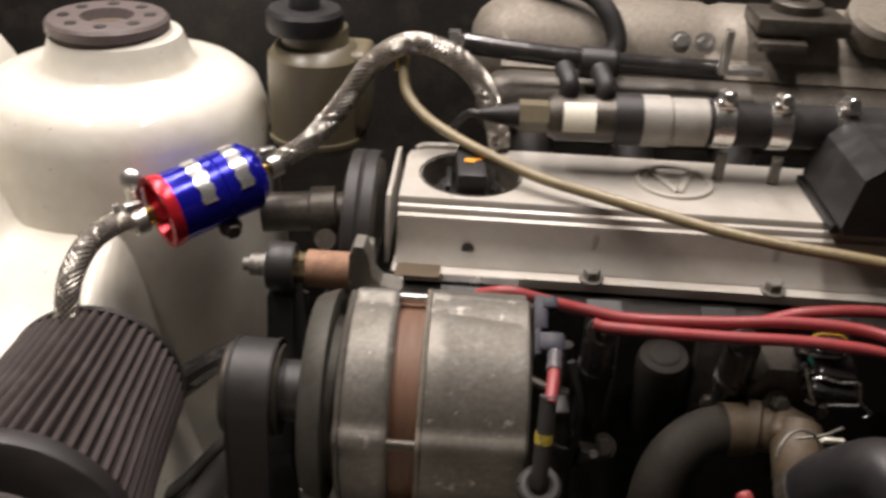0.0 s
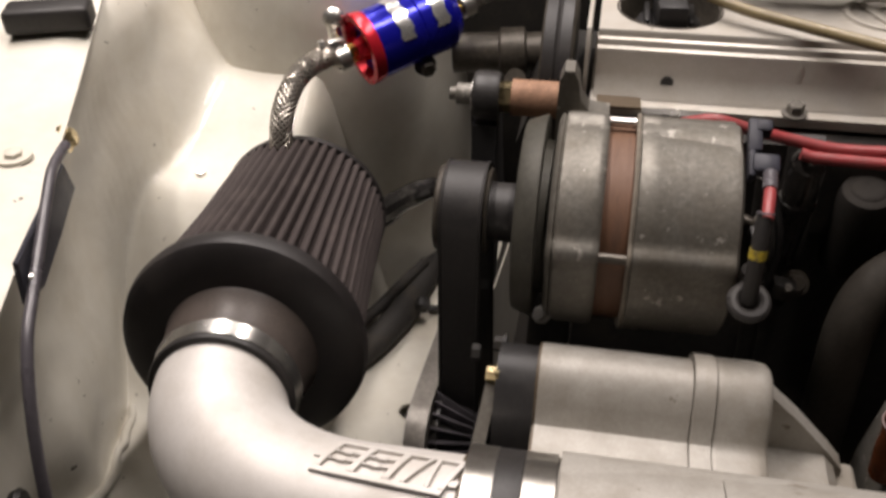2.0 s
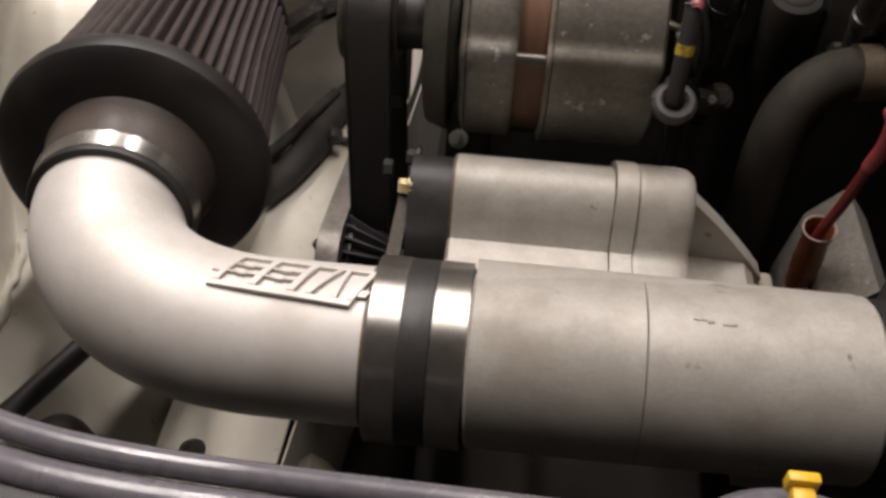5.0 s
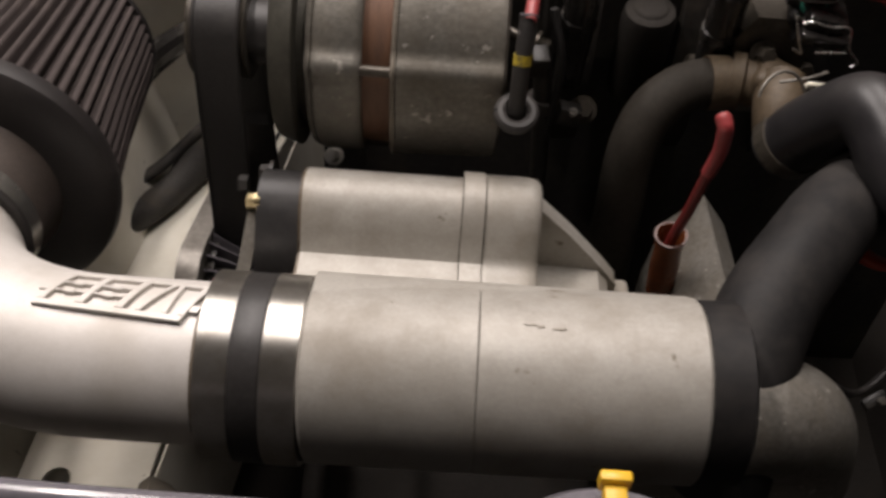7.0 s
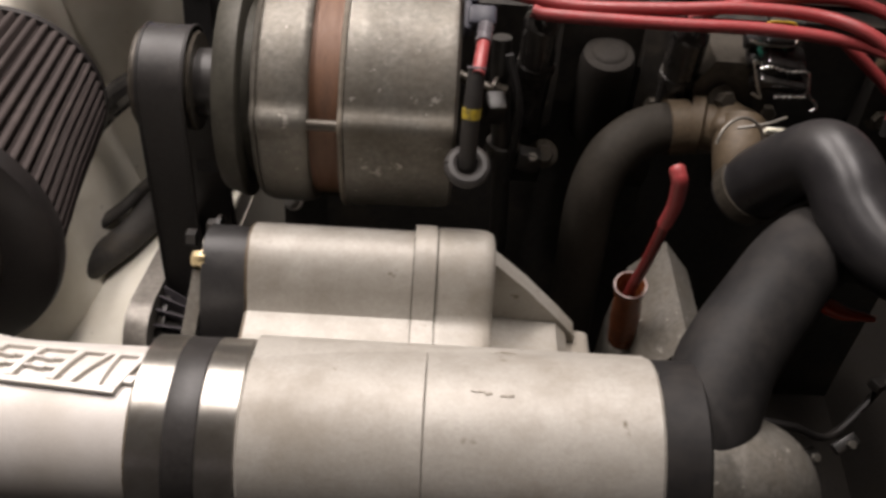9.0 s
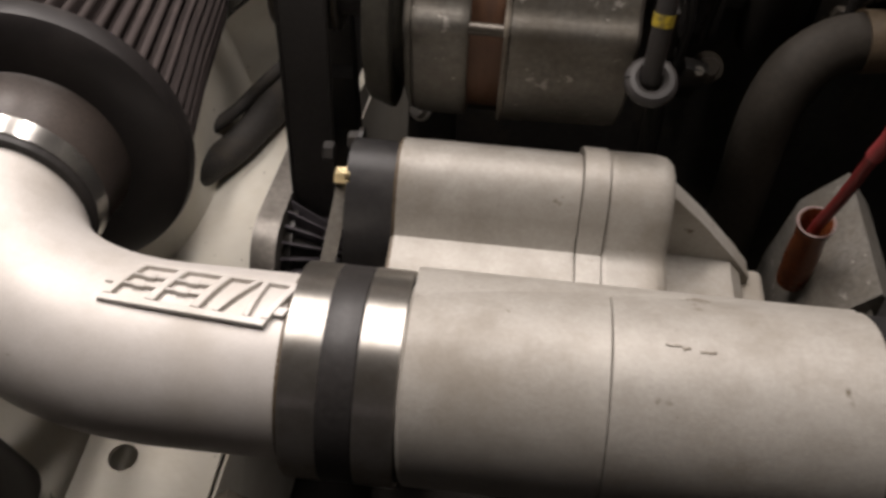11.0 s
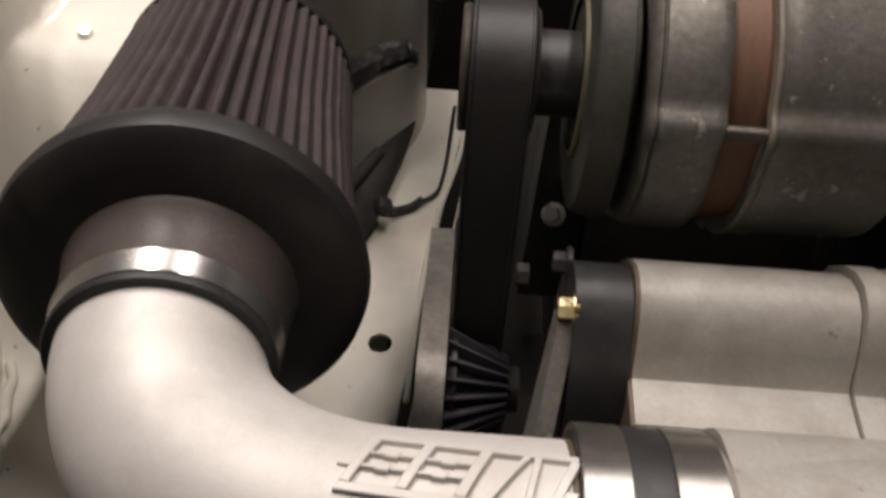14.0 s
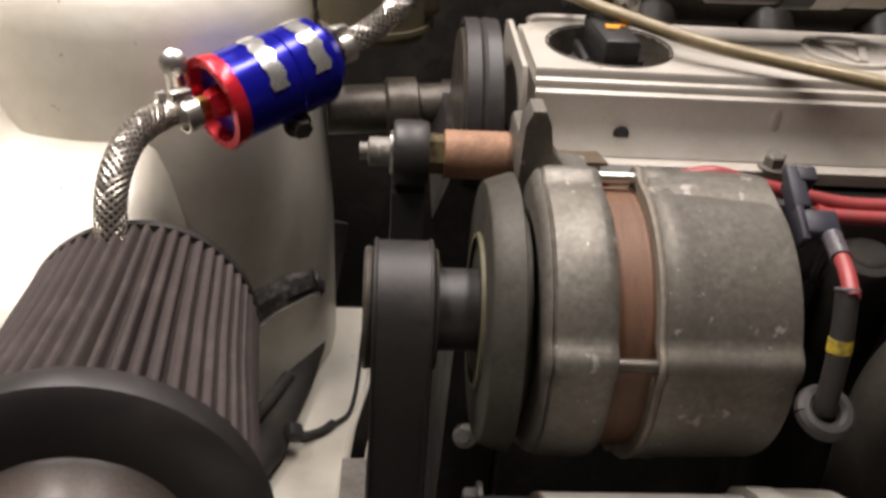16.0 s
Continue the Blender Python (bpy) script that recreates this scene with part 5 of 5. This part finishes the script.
part("plug_wire", merged(tube([(0.2272, 0.385, 0.7298), (0.2323, 0.384, 0.7321), (0.2440, 0.383, 0.7300), (0.2559, 0.384, 0.7296), (0.2590, 0.384, 0.722), (0.2611, 0.384, 0.7146), (0.2665, 0.385, 0.7090), (0.2699, 0.385, 0.7049), (0.2668, 0.385, 0.7016)], 0.0009, 8, 6), tube([(0.2405, 0.3835, 0.7111), (0.2599, 0.3835, 0.7124)], 0.0010, 8, 4), tube([(0.2234, 0.389, 0.7318), (0.2301, 0.388, 0.7157), (0.2341, 0.388, 0.7075), (0.2278, 0.388, 0.7105)], 0.0009, 8, 6)), M_STEEL, flange, "bent bright wire clip")
part("tape_end", block((0.2374, 0.358, 0.7030), (0.015, 0.003, 0.006), 0.001, (30, 10, 12)), M_WHITE, flange, "torn pale tape")
pale = thing("round_sensor", (0.3336, 0.42, 0.7336), "small pale grey sensor cap behind the red leads", "sensor")
part("body", lathe([(-0.03, 0), (-0.03, 0.008), (0.0, 0.0085), (0.004, 0.006), (0.004, 0)], (0.3336, 0.420, 0.7316), (0.1, -0.5, 0.8), 24), M_TANCAST, pale)

# red starter lead
starter = thing("battery_lead", (0.15, 0.27, 0.64), "dirty red battery lead with a brown plastic boot", "cable")
part("lead", tube([(0.1542, 0.27, 0.7377), (0.1555, 0.2665, 0.7355), (0.1568, 0.2645, 0.7313), (0.1585, 0.267, 0.7151), (0.1574, 0.2705, 0.698)], lambda f: 0.0034 + 0.0010 * ss(f / 0.12) - 0.0003 * f, 16), M_REDWIRE, starter, "thicker pale red sleeve with a cut end")
part("lower_lead", tube([(0.1576, 0.2702, 0.700), (0.1550, 0.276, 0.6638), (0.1521, 0.281, 0.6364), (0.153, 0.284, 0.615)], 0.0033, 14), M_DARKRED, starter, "thin dark red lead")
boot_axis = (-0.055, -0.085, 0.51)
boot = part("boot", lathe([(-0.058, 0), (-0.058, 0.0085), (-0.030, 0.0092), (-0.012, 0.0082), (-0.002, 0.0096), (0.0, 0.0098), (0.0, 0.0086), (-0.006, 0.0072), (-0.020, 0.006), (-0.020, 0)], (0.1516, 0.2815, 0.640), boot_axis, 28), M_BAKELITE, starter, "glossy brown plastic boot")
part("boot_rim", lathe([(-0.002, 0.0094), (-0.001, 0.0101), (0.0008, 0.0101), (0.0008, 0.0090)], (0.1516, 0.2815, 0.640), boot_axis, 28, True), M_RIM, boot, "dusty pale rim")
# plugs, brackets and wires in front of the block
for x, y, z in ((0.0936, 0.409, 0.7365), (0.1868, 0.409, 0.7345)):
    cap_ = thing("plug_boot", (x, y, z), "glossy black rubber spark plug boot on the engine front", "plug boot", "plug boots")
    part("boot", tube([(x + 0.001, y - 0.004, z + 0.012), (x, y, z), (x + 0.0003, y + 0.003, z - 0.020), (x + 0.001, y + 0.009, z - 0.050), (x + 0.002, y + 0.016, z - 0.085)], lambda f: 0.0062 + 0.0056 * ss(f / 0.22) - 0.0025 * ss((f - 0.5) / 0.5), 22), M_GLOSSBOOT, cap_)
    part("collar", lathe([(-0.004, 0.0112), (-0.003, 0.0126), (0.003, 0.0126), (0.004, 0.0112)], (x + 0.0005, y + 0.005, z - 0.030), (0, -0.25, 1), 28, True), M_GLOSSBOOT, cap_)
core = thing("head_casting", (0.147, 0.44, 0.68), "rounded oily casting with a dull pale top on the engine front", "casting")
part("bulge", lathe([(-0.075, 0), (-0.075, 0.0185), (-0.01, 0.0190), (-0.002, 0.0170), (0.0, 0.013), (0.0, 0)], (0.1445, 0.437, 0.7055), (-0.04, -0.22, 1), 40), M_DULL, core)
part("cap", lathe([(0, 0), (0, 0.0125), (0.0012, 0.0115), (0.0020, 0.009), (0.0015, 0)], (0.1445, 0.437, 0.7055), (-0.04, -0.22, 1), 32), M_DULL, core, "dull brown-grey disc")
for c_, a_, r_ in (((0.0846, 0.420, 0.629), (0, -0.8, 0.6), 0.0068), ((0.1089, 0.420, 0.6305), (0, -0.8, 0.6), 0.0068), ((0.0676, 0.400, 0.6931), (0.9, -0.3, -0.2), 0.0062), ((0.2145, 0.398, 0.6985), (0.2, -0.9, 0.4), 0.0060)):
    nut_ = thing("engine_bolt", c_, "dull worn bolt with a washer on the oily engine front", "bolt", "engine bolts")
    part("head", hexagon(c_, a_, r_, 0.008, r_ * 1.5), M_OILY, nut_)
    part("shank", lathe([(-0.030, 0), (-0.030, r_ * 0.6), (-0.001, r_ * 0.6), (-0.001, 0)], c_, a_, 16), M_OILY, nut_)
dip = thing("dipstick_tube", (0.072, 0.41, 0.66), "dark oily tube beside the alternator", "tube")
part("tube", tube([(0.070, 0.412, 0.725), (0.072, 0.408, 0.690), (0.076, 0.405, 0.655), (0.080, 0.404, 0.61), (0.083, 0.405, 0.55)], 0.0065, 16), M_BLOCK, dip)
part("collar", lathe([(-0.004, 0.0076), (-0.004, 0.011), (0.004, 0.011), (0.004, 0.0076)], (0.077, 0.405, 0.645), (0.1, 0, 1), 24, True), M_BLOCK, dip)
for pts_, mat_, lab_ in (([(0.3489, 0.400, 0.7148), (0.3560, 0.400, 0.7075), (0.3612, 0.400, 0.7002)], M_BLUEWIRE, "thin blue wire"),
                         ([(0.30, 0.40, 0.68), (0.33, 0.37, 0.665), (0.36, 0.36, 0.66), (0.40, 0.36, 0.65)], M_PLASTIC, "thin black wire"),
                         ([(0.075, 0.40, 0.72), (0.085, 0.395, 0.68), (0.082, 0.40, 0.62)], M_PLASTIC, "thin black wire"),
                         ([(0.25, 0.30, 0.50), (0.30, 0.30, 0.49), (0.34, 0.31, 0.47), (0.39, 0.35, 0.50)], M_RUBBER, "thick black wire")):
    wire_ = thing("engine_wire", pts_[0], lab_ + " low in the engine bay", "wire")
    part("wire", tube(pts_, 0.0028, 10), mat_, wire_)
for c_, s_, turn_ in (((0.35, 0.306, 0.465), (0.020, 0.009, 0.006), (20, -20, 25)), ((0.321, 0.295, 0.462), (0.012, 0.010, 0.010), (10, 0, 40)), ((0.391, 0.326, 0.50), (0.012, 0.006, 0.012), (0, 30, 20)), ((0.375, 0.337, 0.50), (0.022, 0.010, 0.008), (0, 10, 30)), ((0.068, 0.385, 0.690), (0.012, 0.014, 0.018), (20, 0, 10)), ((0.096, 0.400, 0.640), (0.016, 0.012, 0.014), (0, 10, 0))):
    fix_ = thing("cable_bracket", c_, "small worn metal bracket with a bolt in the dark engine bay", "bracket", "engine brackets")
    part("plate", block(c_, s_, 0.0015, turn_), M_BLOCK, fix_)
    part("bolt", hexagon(Vector(c_) + Vector((0.002, -0.003, 0.003)), (0.1, -0.6, 0.8), 0.0035, 0.004), M_DIRTYCAST, fix_, "worn bolt head")
sensor = thing("sensor_plug", (0.245, 0.40, 0.72), "black wiring connector with wire clips on the engine", "connector")
for k in range(3):
    part("socket", block((0.236 + 0.004 * k, 0.412 - 0.004 * k, 0.735 - 0.011 * k), (0.030, 0.014, 0.008), 0.002, (30, 4, 0)), M_PLASTIC, sensor)
    part("spring_clip", tube([(0.222 + 0.004 * k, 0.404 - 0.004 * k, 0.739 - 0.011 * k), (0.228 + 0.004 * k, 0.400 - 0.004 * k, 0.738 - 0.011 * k), (0.246 + 0.004 * k, 0.400 - 0.004 * k, 0.738 - 0.011 * k), (0.252 + 0.004 * k, 0.405 - 0.004 * k, 0.740 - 0.011 * k)], 0.0009, 6), M_STEEL, sensor, "bright spring clip")
case = thing("gearbox_case", (0.2, 0.32, 0.5), "bare grey gearbox casting low in the bay", "gearbox")
part("casting", prism([(0.155, 0.40), (0.158, 0.55), (0.165, 0.60), (0.185, 0.625), (0.205, 0.60), (0.215, 0.40)], 0.25, 0.34, "y", 0.008, 3), M_DIRTYCAST, case)
part("rib", prism([(0.176, 0.44), (0.178, 0.600), (0.184, 0.612), (0.190, 0.600), (0.190, 0.44)], 0.240, 0.256, "y", 0.003), M_DIRTYCAST, case)
part("bolt", hexagon((0.170, 0.249, 0.575), (0, -1, 0.3), 0.006, 0.007, 0.009), M_OILY, case)
lower_pipe = thing("alloy_pipe", (0.24, 0.2, 0.58), "bare alloy pipe stub below the hoses", "pipe")
part("pipe", tube([(0.150, 0.150, 0.635), (0.180, 0.156, 0.634), (0.204, 0.163, 0.617), (0.218, 0.168, 0.575)], 0.032, 36), M_DIRTYCAST, lower_pipe)
lens = thing("side_marker_lens", (0.27, 0.22, 0.64), "dim red-orange sliver of a lens below the hoses", "lens")
part("lens", tube([(0.245, 0.262, 0.661), (0.257, 0.262, 0.653), (0.270, 0.262, 0.647), (0.290, 0.262, 0.643)], lambda f: 0.0015 + 0.0035 * math.sin(math.pi * min(1, f * 0.9 + 0.08)), 14), M_AMBER, lens)

# ---- cables on the rail and wing ----
loom = thing("wiring_loom", (-0.2, 0.5, 0.46), "black taped wiring loom along the chassis rail", "wiring")
part("main", tube([(-0.178, 0.735, 0.545), (-0.184, 0.715, 0.505), (-0.190, 0.675, 0.477), (-0.198, 0.620, 0.467), (-0.213, 0.545, 0.466), (-0.226, 0.495, 0.466), (-0.244, 0.458, 0.467), (-0.268, 0.42, 0.472)], lambda f: 0.0135 + 0.0030 * math.exp(-((f - 0.62) / 0.05) ** 2), 18), M_LOOM, loom, "thick taped loom")
part("branch", tube([(-0.206, 0.590, 0.480), (-0.222, 0.545, 0.483), (-0.238, 0.505, 0.482), (-0.262, 0.465, 0.482)], 0.0055, 12), M_LOOM, loom, "thin side branch")
part("connector", tube([(-0.262, 0.520, 0.555), (-0.236, 0.520, 0.580), (-0.214, 0.519, 0.600), (-0.195, 0.520, 0.613), (-0.178, 0.523, 0.619)], lambda f: 0.0135 - 0.0045 * f + 0.0004 * math.sin(f * 19), 12, 10), M_GLOSS, loom, "crumpled glossy black plug wrap", smooth=20)
part("wrap_end", merged(tube(ring_path((-0.177, 0.523, 0.618), (1, 0.35, 0.2), 0.0062), 0.0026, 8, 1, False), block((-0.176, 0.529, 0.609), (0.006, 0.010, 0.008), 0.001, (20, 30, 15))), M_GLOSS, loom, "shiny torn tape end")
part("tie_knot", block((-0.197, 0.531, 0.474), (0.014, 0.013, 0.014), 0.004, (20, 30, 20)), M_PLASTIC, loom, "cable tie knot")
for pts_, r_ in (([(-0.1916, 0.5368, 0.462), (-0.175, 0.5553, 0.457), (-0.1576, 0.5716, 0.4555), (-0.1521, 0.5982, 0.4555), (-0.1494, 0.6365, 0.457), (-0.1472, 0.6911, 0.46)], 0.0018), ([(-0.208, 0.552, 0.468), (-0.194, 0.545, 0.459), (-0.178, 0.550, 0.458), (-0.168, 0.560, 0.459)], 0.003)):
    part("tie_tail", tube(pts_, r_, 8), M_PLASTIC, loom, "loose cable tie tail")
release = thing("release_cable", (-0.36, 0.2, 0.7), "grey bonnet release cable along the wing", "cable")
part("cable", tube([(-0.3370, 0.262, 0.800), (-0.3314, 0.240, 0.8010), (-0.325, 0.2211, 0.7985), (-0.3054, 0.1623, 0.7798), (-0.2962, 0.135, 0.7687), (-0.2883, 0.1115, 0.7398), (-0.2828, 0.0949, 0.6991), (-0.2819, 0.0922, 0.663), (-0.283, 0.093, 0.62)], 0.0030, 12), M_CABLE, release)
flap = thing("rubber_flap", (-0.33, 0.22, 0.775), "dark grey-blue rubber flap hanging from the fender lip", "rubber flap")
bm = bmesh.new()
bm.faces.new([bm.verts.new(p) for p in ((-0.3446, 0.2616, 0.7872), (-0.347, 0.2687, 0.7654), (-0.334, 0.228, 0.7625), (-0.318, 0.1822, 0.7638), (-0.3094, 0.1564, 0.7746), (-0.3111, 0.1615, 0.7964))])
bmesh.ops.recalc_face_normals(bm, faces=bm.faces)
bmesh.ops.solidify(bm, geom=bm.faces[:], thickness=0.0025)
bmesh.ops.bevel(bm, geom=bm.edges[:], offset=0.0007, segments=2, affect="EDGES")
part("flap", bm, M_GREY, flap)
part("flap_stud", lathe([(0, 0), (0, 0.0035), (0.002, 0.003), (0.002, 0)], (-0.3085, 0.1675, 0.782), (0.93, 0.3, 0.1), 16), M_STEEL, flap)
plug_ = thing("wing_grommet", (-0.368, 0.160, 0.603), "round black rubber grommet in the white inner wing", "grommet")
part("disc", lathe([(-0.004, 0), (-0.004, 0.0095), (0.0, 0.011), (0.003, 0.009), (0.003, 0)], (-0.3680, 0.160, 0.603), (1, 0.3, 0.1), 24), M_RUBBER, plug_)
leg = thing("radiator_hose", (-0.26, 0.14, 0.5), "black hose leaving the front corner", "hose")
part("hose", tube([(-0.280, 0.325, 0.478), (-0.2945, 0.272, 0.512), (-0.3048, 0.232, 0.5220), (-0.3140, 0.205, 0.5255), (-0.3225, 0.179, 0.5290), (-0.333, 0.150, 0.532), (-0.345, 0.115, 0.528)], 0.0078, 20), M_RUBBER, leg)
corner_boot = thing("rubber_boot", (-0.302, 0.163, 0.50), "black rubber boot on the white floor of the front corner", "rubber boot")
part("boot", lathe([(-0.05, 0), (-0.05, 0.022), (0.0, 0.021), (0.008, 0.019), (0.014, 0.0125), (0.0165, 0)], (-0.2985, 0.157, 0.512), (-0.1, -0.1, 1), 36), M_RUBBER, corner_boot)

bump = thing("bonnet_buffer", (-0.43, 0.44, 0.795), "black rubber bonnet buffer block on the fender lip", "buffer")
part("block", block((-0.438, 0.425, 0.802), (0.060, 0.026, 0.018), 0.004, (0, 0, 18), 3), M_RUBBER, bump)
tab = thing("panel_bracket", (-0.13, 0.11, 0.58), "small grey plastic bracket behind the front panel", "bracket")
part("tab", prism([(-0.130, 0.55), (-0.126, 0.610), (-0.119, 0.618), (-0.111, 0.611), (-0.095, 0.575), (-0.092, 0.55)], 0.098, 0.108, "y", 0.003), M_MANIFOLD, tab)
pump_bolt = thing("pulley_bolt", (-0.076, 0.45, 0.551), "small bright bolt behind the belt", "bolt")
part("head", hexagon((-0.076, 0.447, 0.551), (-0.3, -0.7, 0.6), 0.006, 0.008, 0.008), M_STEEL, pump_bolt)
